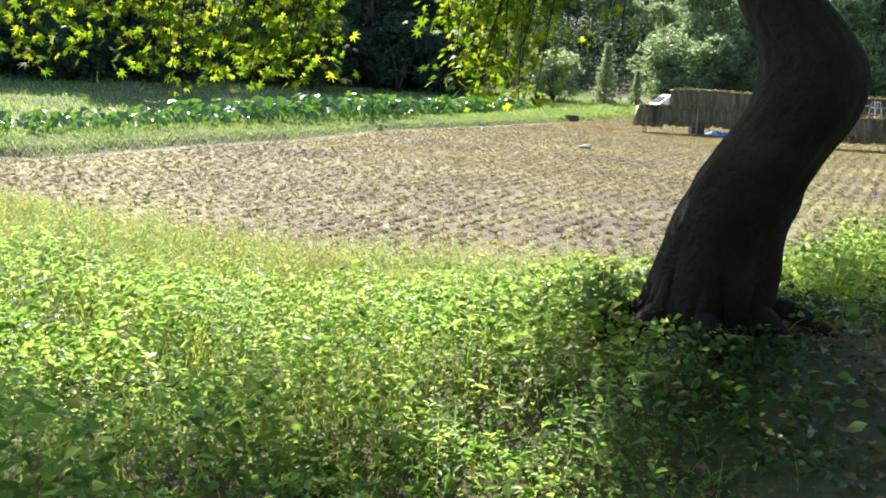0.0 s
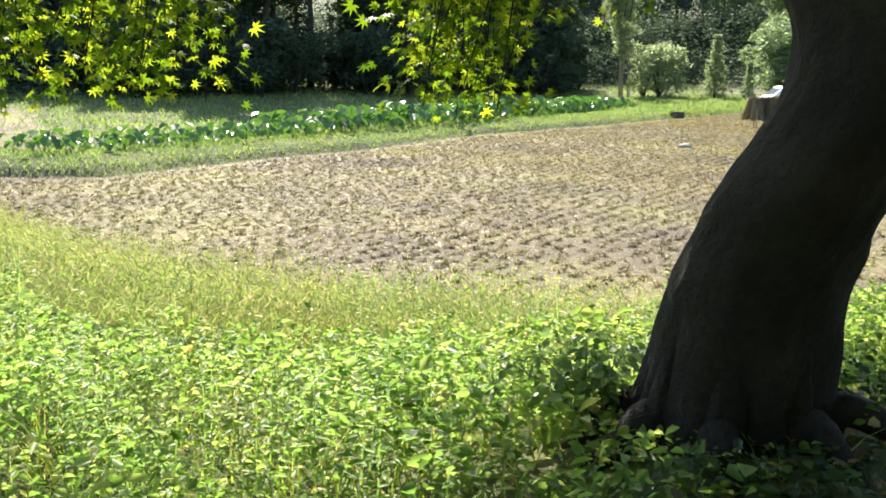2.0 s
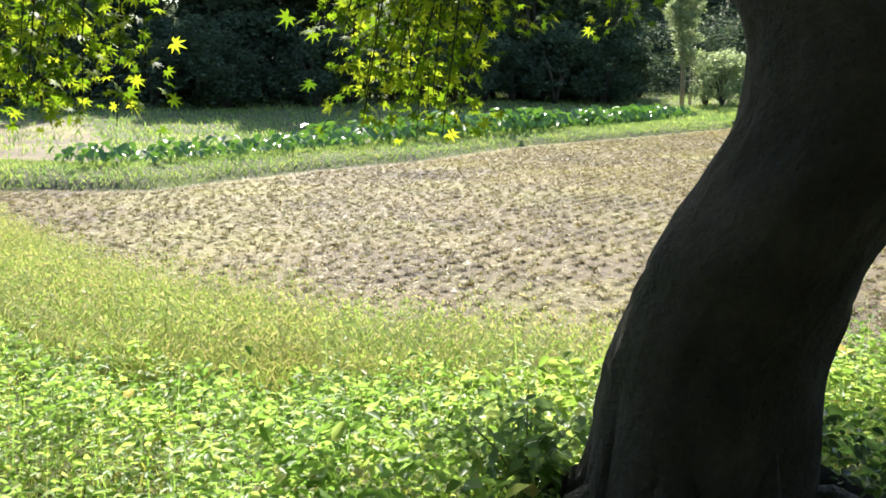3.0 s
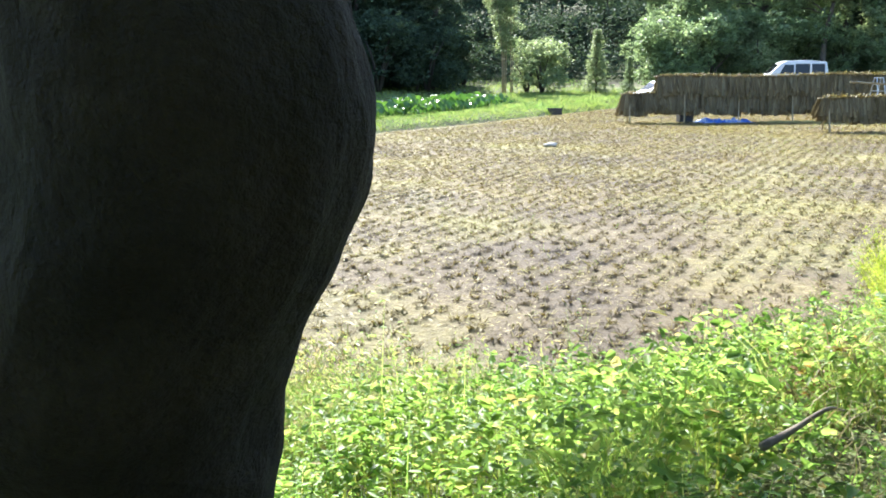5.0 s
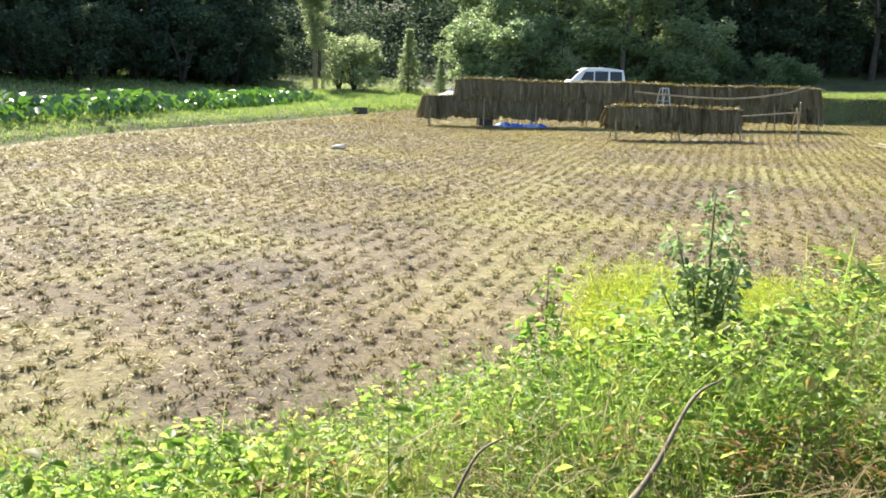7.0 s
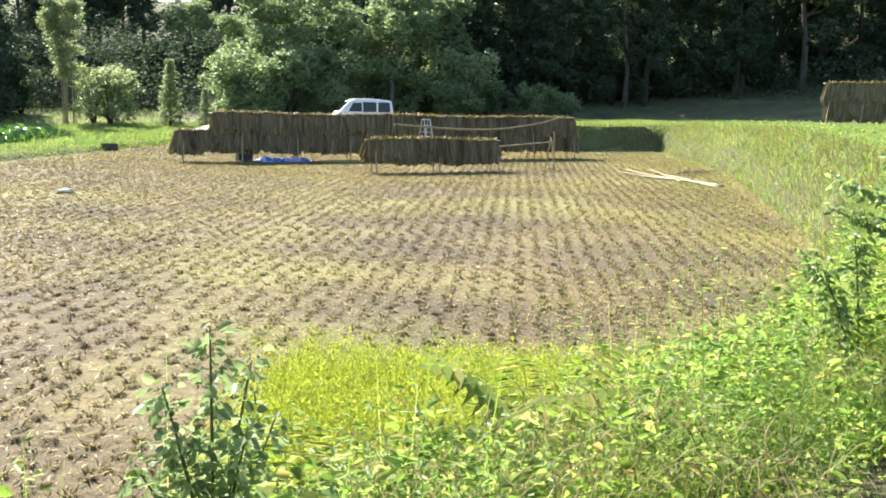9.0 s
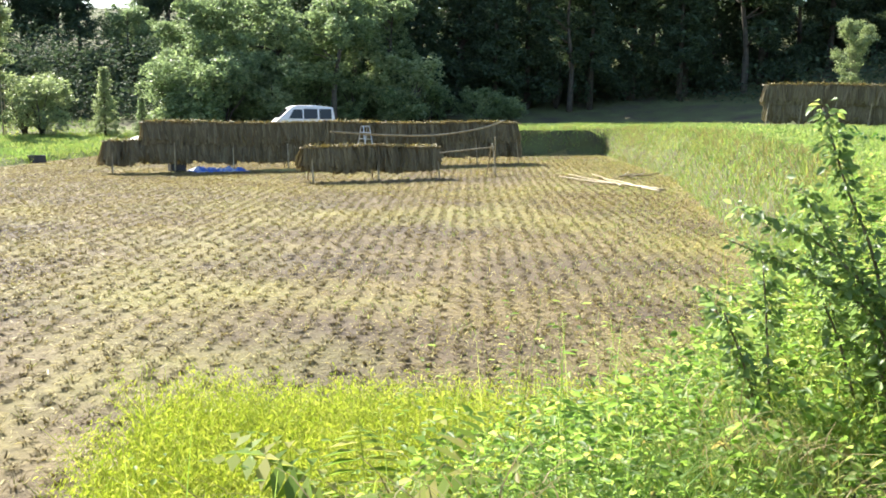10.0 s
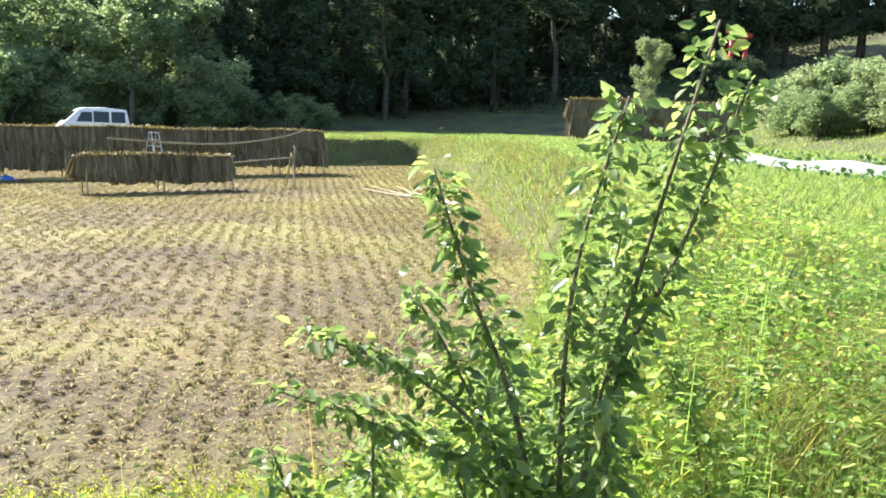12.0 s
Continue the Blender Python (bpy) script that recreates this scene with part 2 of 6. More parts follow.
def blades(base, lean, height, width, droop=0.35, segs=3):
    """Grass blades as tapering bent ribbons: base points, lean directions (unit, level), heights, widths."""
    n = len(base)
    side = np.stack([-lean[:, 1], lean[:, 0], np.zeros(n)], 1)
    turn = rng.uniform(-1, 1, (n, 1))
    side = side + lean * turn
    side /= np.linalg.norm(side, axis=1, keepdims=True)
    rows = []
    for k in range(segs + 1):
        u = k / segs
        up = height * (u - 0.35 * droop * u ** 3)
        out = height * droop * (0.25 * u + u ** 2 * 0.9)
        p = base + lean * out[:, None] + np.array([0, 0, 1.0]) * up[:, None]
        w = (width * (1 - 0.85 * u ** 1.5))[:, None] * 0.5
        rows += [p - side * w, p + side * w]
    v = np.stack(rows, 1).reshape(-1, 3)
    i = np.arange(n)[:, None] * (2 * (segs + 1))
    f = np.concatenate([i + [2 * k, 2 * k + 1, 2 * k + 3, 2 * k + 2] for k in range(segs)])
    return v, f


def merge(*pairs):
    vs, fs, o = [], [], 0
    for v, f in pairs:
        vs.append(v)
        fs.append(f + o)
        o += len(v)
    return np.concatenate(vs), np.concatenate(fs)


def level(n):
    a = rng.uniform(0, 2 * np.pi, n)
    return np.stack([np.cos(a), np.sin(a), np.zeros(n)], 1)


def ball(n):
    v = rng.normal(size=(n, 3))
    return v / np.linalg.norm(v, axis=1, keepdims=True)


def tube(bm, pts, radii, sides=8, wobble=0.0, cap=True):
    """A tapering tube along points, into a bmesh."""
    pts = [Vector(p) for p in pts]
    rings = []
    ref = Vector((0.31, 0.87, 0.2))
    for i, p in enumerate(pts):
        d = (pts[min(i + 1, len(pts) - 1)] - pts[max(i - 1, 0)]).normalized()
        if abs(d.dot(ref)) > 0.97 * ref.length:
            ref = Vector((1, 0.1, 0))
        s = d.cross(ref).normalized()
        u = s.cross(d).normalized()
        ring = []
        for k in range(sides):
            a = 2 * math.pi * k / sides
            r = radii[i] * (1 + wobble * noise.noise(p * 3 + Vector((math.cos(a), math.sin(a), 0)) * 1.3))
            ring.append(bm.verts.new(p + (s * math.cos(a) + u * math.sin(a)) * r))
        rings.append(ring)
    for a, b in zip(rings, rings[1:]):
        for k in range(sides):
            bm.faces.new((a[k], a[(k + 1) % sides], b[(k + 1) % sides], b[k]))
    if cap:
        bm.faces.new(rings[0][::-1])
        bm.faces.new(rings[-1])


def box(bm, size, at, bevel=0.0, rot=0.0):
    r = bmesh.ops.create_cube(bm, size=1.0, matrix=Matrix.Translation(at) @ Matrix.Rotation(rot, 4, "Z") @ Matrix.Diagonal((*size, 1)))
    if bevel:
        es = list({e for v in r["verts"] for e in v.link_edges})
        bmesh.ops.bevel(bm, geom=es, offset=bevel, segments=2, affect="EDGES", profile=0.6)


def smoothline(pts, n):
    """Catmull-Rom through points."""
    p = [np.array(q, float) for q in pts]
    p = [2 * p[0] - p[1]] + p + [2 * p[-1] - p[-2]]
    out = []
    m = len(p) - 3
    for k in range(n + 1):
        u = k / n * m
        i = min(int(u), m - 1)
        t = u - i
        a, b, c, d = p[i:i + 4]
        out.append(tuple(0.5 * (2 * b + (c - a) * t + (2 * a - 5 * b + 4 * c - d) * t * t + (3 * b - a - 3 * c + d) * t ** 3)))
    return out


# ---- the lie of the land ----
NEAR = [(-16, 15.5), (-9.5, 11.5), (-5.6, 7.3), (-3.0, 5.6), (-1.0, 4.9), (2.0, 5.0), (5.0, 5.3), (9.0, 6.6), (12.0, 9.2)]
RIGHT = [(12.0, 9.2), (17.0, 14.0), (21.2, 19.7), (27.4, 27.9), (32.0, 36.5), (35.2, 42.2)]
FARR = [(35.2, 42.2), (31.0, 42.4), (27.8, 42.6)]
FAR = [(27.8, 42.6), (25.5, 44.5), (18.0, 46.0), (10.7, 48.7)]
LEFT = [(10.7, 48.7), (6.3, 42.0), (1.74, 35.0), (-2.4, 29.5), (-4.6, 24.0), (-6.9, 20.6), (-9.0, 16.4), (-16, 15.5)]
FIELD = np.array(NEAR[:-1] + RIGHT[:-1] + FARR[:-1] + FAR[:-1] + LEFT[:-1], float)


# bare tilled plot beyond the bund
PLOT = np.array([(-24.5, 31.5), (-20.5, 33.5), (-12.0, 20.8), (-14.2, 18.4)], float)


def seg_dist(x, y, line):
    best = np.full(np.shape(x), 1e9)
    for (ax, ay), (bx, by) in zip(line, line[1:]):
        dx, dy = bx - ax, by - ay
        t = np.clip(((x - ax) * dx + (y - ay) * dy) / (dx * dx + dy * dy), 0, 1)
        best = np.minimum(best, np.hypot(x - ax - t * dx, y - ay - t * dy))
    return best


def inside(x, y, poly):
    c = np.zeros(np.shape(x), bool)
    for (ax, ay), (bx, by) in zip(poly, np.roll(poly, -1, 0)):
        if ay != by:
            c ^= ((ay > y) != (by > y)) & (x < (bx - ax) * (y - ay) / (by - ay) + ax)
    return c


def sstep(u):
    u = np.clip(u, 0, 1)
    return u * u * (3 - 2 * u)


def wave(x, y, s, k=0.0):
    """Cheap smooth unevenness between about -1 and 1."""
    return (np.sin(x * 1.7 / s + k) * np.cos(y * 1.3 / s + 2 * k) + 0.6 * np.sin((x + y) * 2.9 / s + 3 * k) + 0.4 * np.sin((x - 1.4 * y) * 5.3 / s + k)) / 2


def land(x, y):
    """Height of the ground."""
    x, y = np.asarray(x, float), np.asarray(y, float)
    d = [seg_dist(x, y, l) for l in (NEAR, RIGHT, FARR, FAR, LEFT)]
    out = ~inside(x, y, FIELD)
    w = [1 / (q + 0.05) ** 4 for q in d]
    tot = sum(w)
    path_h = np.clip(0.78 + 0.085 * (x + 0.3 * y), 0.72, 1.32)
    right_h = np.interp(y - 0.35 * (x - 20), [4, 9, 20, 30, 44], [1.35, 1.5, 1.85, 1.62, 1.3]) + 0.012 * np.clip(d[1] - 1.5, 0, 15) + 0.42 * np.clip(d[1] - 15, 0, 60)
    far_h = 0.5 + 0.02 * np.clip(d[3], 0, 20) + 0.04 * np.clip(d[3] - 24, 0, 60)
    farr_h = 1.3 + 0.03 * np.clip(d[2], 0, 25) + 0.30 * np.clip(d[2] - 26, 0, 60)
    left_h = 0.34 - 0.25 * sstep((d[4] - 2.2) / 1.5) + 0.30 * np.clip(d[4] - 28, 0, 60)
    nw = 3.6 - 1.5 * sstep((x - 0.5) / 2.5)
    near_prof = sstep(d[0] / nw) * 0.75 + 0.25 * sstep(d[0] / 1.0)
    right_prof = sstep(d[1] / 1.5) * 0.6 + 0.4 * sstep(d[1] / 0.6)
    hs = [path_h * near_prof, right_h * right_prof, farr_h * sstep(d[2] / 0.35), far_h * sstep(d[3] / 2.5), left_h * (0.5 * sstep(d[4] / 0.4) + 0.5 * sstep(d[4] / 1.4))]
    z = sum(a * b for a, b in zip(w, hs)) / tot
    z = z + 0.26 * np.exp(-((x - 0.4) ** 2 / 0.9 + (y - 1.15) ** 2 / 0.7))    # soil raised round the foot of the maple
    z = np.minimum(z, 40) + 0.02 * wave(x, y, 1.1) * sstep(np.minimum.reduce(d) / 1.0) + 0.12 * wave(x, y, 9.0, 1.0) * sstep((np.minimum.reduce(d) - 6) / 8)
    return np.where(out, z, 0.0)


def on_land(x, y):
    return float(land(np.array([x]), np.array([y]))[0])


# ---- ground ----
def graded(lo, a, b, hi, step, grow=1.18):
    mid = list(np.arange(a, b + 1e-6, step))
    left, s, v = [], step, a
    while v > lo:
        s *= grow
        v -= s
        left.append(v)
    right, s, v = [], step, mid[-1]
    while v < hi:
        s *= grow
        v += s
        right.append(v)
    return np.array(left[::-1] + mid + right)


def build_ground():
    xs, ys = graded(-900, -14, 37, 900, 0.22), graded(-900, -4, 50, 900, 0.22)
    X, Y = np.meshgrid(xs, ys)
    far = np.hypot(X - 8, Y - 20)
    Z = land(X, Y)
    Z = np.where(far > 130, np.minimum(Z, 14), Z)
    nx, ny = len(xs), len(ys)
    v = np.stack([X, Y, Z], -1).reshape(-1, 3)
    idx = np.arange(nx * ny).reshape(ny, nx)
    f = np.stack([idx[:-1, :-1], idx[:-1, 1:], idx[1:, 1:], idx[1:, :-1]], -1).reshape(-1, 4)
    me = array_mesh("ground", v, f, M_GROUND, True)
    me.materials.append(M_PADDY)
    c = v[f].mean(1)
    me.polygons.foreach_set("material_index", (inside(c[:, 0], c[:, 1], FIELD) | inside(c[:, 0], c[:, 1], PLOT)).astype(np.int32))
    return tagged(new("ground", me), "grassy earth around a harvested rice paddy", "ground", kind="structure")


build_ground()


def scatter(n, x0, x1, y0, y1, keep):
    x, y = rng.uniform(x0, x1, n), rng.uniform(y0, y1, n)
    k = keep(x, y)
    return x[k], y[k]


# edge of the uncut seeding grass in the paddy, and of the uncut ripe rice
DRY = np.array([(-10, 11.6), (-9.0, 11.0), (-5.6, 8.2), (-4.3, 7.2), (-3.0, 6.5), (-2.1, 5.95), (-1.25, 5.7), (-0.3, 5.6), (0.6, 5.4), (1.3, 5.0), (1.2, 4.4), (0.2, 3.7), (-1.5, 3.4), (-3.0, 3.7), (-5.0, 5.0), (-8.0, 8.4), (-10, 10.5)], float)
RICE = np.array([(4.1, 5.3), (4.3, 6.6), (5.1, 8.35), (6.5, 7.85), (8.6, 6.75), (8.4, 5.9), (5.0, 4.9)], float)


# ---- stubble and straw ----
def build_stubble():
    d = np.array([0.5, 0.866])
    e = np.array([0.866, -0.5])
    u, w = np.meshgrid(np.arange(-5, 66, 0.205), np.arange(-40, 40, 0.30))
    u, w = u.ravel(), w.ravel()
    u, w = u + rng.normal(0, 0.035, len(u)), w + rng.normal(0, 0.042, len(w)) + 0.12 * np.sin(u * 0.12)
    x, y = u * d[0] + w * e[0], u * d[1] + w * e[1]
    edge = np.minimum.reduce([seg_dist(x, y, l) for l in (NEAR, RIGHT, FARR, FAR, LEFT)])
    keep = inside(x, y, FIELD) & (edge > 0.35) & ~inside(x, y, DRY) & ~inside(x, y, RICE) & (rng.uniform(size=len(x)) > 0.06) & (x > -14)
    x, y = x[keep], y[keep]
    n, k = len(x), 18
    big = np.repeat(rng.uniform(0.7, 1.3, n), k)
    off = level(n * k) * rng.uniform(0.005, 0.06, (n * k, 1))
    mound = rng.uniform(0.008, 0.036, n)
    base = np.stack([np.repeat(x, k), np.repeat(y, k), np.repeat(mound, k) * 0.6 - 0.005], 1) + off
    lean = off / np.linalg.norm(off, axis=1, keepdims=True)
    v, f = blades(base, lean, big * rng.uniform(0.025, 0.066, n * k), rng.uniform(0.011, 0.024, n * k), 0.75, 1)
    # the mud lifted round each clump
    ring = 7
    a = np.arange(ring) * 2 * np.pi / ring + rng.uniform(0, 6.28, (n, 1))
    rad = rng.uniform(0.07, 0.135, (n, ring))
    rim = np.stack([x[:, None] + np.cos(a) * rad, y[:, None] + np.sin(a) * rad, np.full((n, ring), -0.006)], -1)
    rad = rng.uniform(0.03, 0.06, (n, ring))
    lip = np.stack([x[:, None] + np.cos(a) * rad, y[:, None] + np.sin(a) * rad, mound[:, None] * rng.uniform(0.6, 1.3, (n, ring))], -1)
    mv = np.concatenate([rim, lip], 1).reshape(-1, 3)
    i = np.arange(n)[:, None] * 2 * ring
    mf = [i + [q, (q + 1) % ring, ring + (q + 1) % ring, ring + q] for q in range(ring)] + [i + [ring, ring + 1, ring + 2, ring + 3], i + [ring, ring + 3, ring + 4, ring + 6], i + [ring + 4, ring + 5, ring + 6, ring + 3]]
    tagged(new("mud_mounds", array_mesh("mud_mounds", mv, np.concatenate(mf[:-2] + [i + [ring, ring + 3, ring + 4, ring + 6]]), M_PADDY)), "small mounds of drying mud round the stubble", "mud", kind="stuff")
    tagged(new("rice_stubble", array_mesh("rice_stubble", v, f, M_STUBBLE)), "rows of cut brown rice stubble in the paddy", "stubble", kind="stuff")
    # green regrowth out of some of the stubble
    g = rng.uniform(size=n) < 0.42 + 0.4 * wave(x, y, 7.0, 2.0)
    gx, gy = np.repeat(x[g], 4), np.repeat(y[g], 4)
    m = len(gx)
    base = np.stack([gx, gy, np.zeros(m)], 1) + level(m) * 0.02
    v, f = blades(base, level(m), rng.uniform(0.04, 0.12, m), rng.uniform(0.005, 0.010, m), 0.9, 1)
    tagged(new("rice_regrowth", array_mesh("rice_regrowth", v, f, M_GRASS)), "thin green shoots growing from cut stubble", "regrowth", kind="stuff")
    return x, y


build_stubble()


def build_litter():
    x, y = scatter(760000, -14, 34, 4, 48, lambda a, b: inside(a, b, FIELD) & ~inside(a, b, RICE) & (rng.uniform(size=len(a)) < np.clip(0.5 + 0.5 * wave(a, b, 5.0, 0.7) + 0.25 * wave(a, b, 1.3, 0.2), 0.12, 1)))
    n = len(x)
    a = np.where(rng.uniform(size=n) < 0.6, rng.normal(radians(60), 0.5, n), rng.uniform(0, 6.28, n))
    along = np.stack([np.cos(a), np.sin(a), rng.normal(0, 0.12, n)], 1)
    L = rng.uniform(0.03, 0.13, n)
    v, f = leaves(np.stack([x, y, rng.uniform(0.01, 0.045, n)], 1), np.tile([0, 0, 1.0], (n, 1)) + ball(n) * 0.3, along, L, rng.uniform(0.005, 0.012, n) + 0.0004 * np.hypot(x, y), 0.1, "kite")
    tagged(new("straw_litter", array_mesh("straw_litter", v, f, M_STRAW)), "loose pale straw strewn over the paddy mud", "straw", kind="stuff")


build_litter()


# ---- uncut grass and rice at the near edge ----
def stand(name, label, cat, poly, n, h, material, head_material, heads, width=(0.006, 0.012), droop=0.5):
    x0, y0 = poly.min(0)
    x1, y1 = poly.max(0)
    x, y = scatter(n, x0, x1, y0, y1, lambda a, b: inside(a, b, poly))
    n = len(x)
    z = land(x, y)
    hh = rng.uniform(h[0], h[1], n) * (1 + 0.2 * wave(x, y, 0.8, 1.0) + 0.2 * wave(x, y, 0.25, 2.0))
    base = np.stack([x, y, z - 0.01], 1)
    lean = level(n)
    lean = lean + np.array([0.35, -0.2, 0])
    lean /= np.linalg.norm(lean, axis=1, keepdims=True)
    pairs = [blades(base, lean, hh, rng.uniform(*width, n), droop, 3)]
    me = array_mesh(name, *pairs[0], material)
    ob = tagged(new(name, me), label, cat, kind="stuff")
    # drooping seed heads
    k = rng.uniform(size=n) < heads
    b = base[k]
    m = len(b)
    reps = 5
    tip = b + lean[k] * (hh[k] * droop * 0.75)[:, None] + np.array([0, 0, 1.0]) * (hh[k] * 0.93)[:, None]
    c = np.repeat(tip, reps, 0) + np.repeat(lean[k], reps, 0) * rng.uniform(-0.05, 0.07, (m * reps, 1)) + ball(m * reps) * 0.022
    c[:, 2] -= rng.uniform(0, 0.09, m * reps)
    along = np.repeat(lean[k], reps, 0) * 0.6 + ball(m * reps) * 0.5 + np.array([0, 0, -0.7])
    v, f = leaves(c, ball(m * reps), along, rng.uniform(0.02, 0.05, m * reps), rng.uniform(0.006, 0.012, m * reps), 0.15, "kite")
    part_ob = new("seed_heads", array_mesh("seed_heads", v, f, head_material))
    part_ob.parent = ob
    return ob


stand("seeding_grass", "tall pale seeding grass at the paddy edge", "grass", DRY, 150000, (0.24, 0.66), M_DRYGRASS, M_DRYGRASS, 0.5, droop=0.65)
stand("ripe_rice", "strip of uncut yellow-green ripe rice plants", "rice", RICE, 34000, (0.5, 0.74), M_RICE, M_RICE, 0.55, (0.006, 0.013), 0.45)


# ---- weeds on the near bank ----
LINE = [(-1.1, -2.7), (-0.5, -1.6), (0.5, -0.25), (1.1, 0.2), (2.1, 0.7), (3.6, 1.6), (5.6, 2.6), (6.8, 3.0)]


def weed_height(x, y):
    p = seg_dist(x, y, LINE)
    d = seg_dist(x, y, NEAR)
    h = 0.29 + 0.17 * wave(x, y, 1.0, 0.5) + 0.17 * wave(x, y, 0.38, 2.0) + 0.11 * wave(x, y, 0.17, 5.0)
    h = h + (0.16 * sstep((x - 0.8) / 1.2) + 0.19 * sstep((x - 2.2) / 1.6)) * sstep((2.9 - d) / 1.2) * sstep((d + 0.2) / 0.8) + 0.12 * sstep((x - 6.5) / 2)
    h = h - 0.36 * np.exp(-((x - 4.3) ** 2 + (y - 4.9) ** 2) / 0.7) + 0.14 * sstep((x - 5.0) / 0.5) * sstep((2.2 - d) / 1.0)
    return np.clip(h * (0.16 + 0.84 * sstep((p - 0.5) / (1.6 + 0.6 * sstep((x - 1.6) / 0.8) * sstep((4.6 - x) / 1.0) - 0.4 * sstep((x - 4.6) / 0.6)))), 0.05, 1.2)


def weed_zone(x, y):
    d = seg_dist(x, y, NEAR)
    return (~inside(x, y, FIELD) | (d < 0.35)) & ~inside(x, y, DRY) & (np.hypot(x - 0.335, y - 1.38) > 0.36)


def bare(x, y):
    """Share of leaves that stay: less under the maple."""
    s = sstep((1.0 - np.hypot((x - 1.6) / 2.0, (y - 0.05) / 2.0)) / 0.5)
    return 1 - 0.92 * s


# shade patch under the maple, where leaves take the darkened colour
MAPLE_SHADE = lambda x, y: sstep((1.0 - np.hypot((x - 1.6) / 1.95, (y - 0.1) / 2.15)) / 0.35)


def leaf_carpet(name, label, n, region, size, reach, material=M_WEED, extra=None, ivy=False):
    x, y = scatter(n, *region, lambda a, b: weed_zone(a, b) & (seg_dist(a, b, LINE) < reach[1]) & (seg_dist(a, b, LINE) >= reach[0]) & (rng.uniform(size=len(a)) < bare(a, b)))
    k = rng.uniform(size=len(x)) < np.clip(0.72 + 0.75 * wave(x, y, 0.42, 3.3), 0.12, 1) * np.where(x > 7.6, 0.55, 1.0) * np.where((x > 1.9) & (x < 4.4) & (seg_dist(x, y, LINE) < 1.6), 0.4, 1.0)
    x, y = x[k], y[k]
    k = rng.uniform(size=len(x)) < (MAPLE_SHADE(x, y) if ivy else 1 - 0.95 * MAPLE_SHADE(x, y))
    x, y = x[k], y[k]
    if extra is not None:
        k = extra(x, y)
        x, y = x[k], y[k]
    n = len(x)
    h = weed_height(x, y)
    z = land(x, y) + h * np.clip(1 - np.abs(rng.normal(0, 0.36, n)), 0.05, 1.1)
    normal = np.array([-0.05, 0.15, 0.6]) + ball(n) * 0.85
    s = size[0] + (size[1] - size[0]) * rng.uniform(0, 1, n) ** 2.2
    s = s * (0.7 + 0.5 * sstep(0.5 + 0.9 * wave(x, y, 0.75, 8.0)))
    v, f = leaves(np.stack([x, y, z], 1), normal, level(n) + ball(n) * 0.6, s * rng.uniform(1.3, 2.3, n), s, rng.uniform(0.1, 0.3), "ovate")
    tagged(new(name, array_mesh(name, v, f, material)), label, "weeds", kind="stuff")


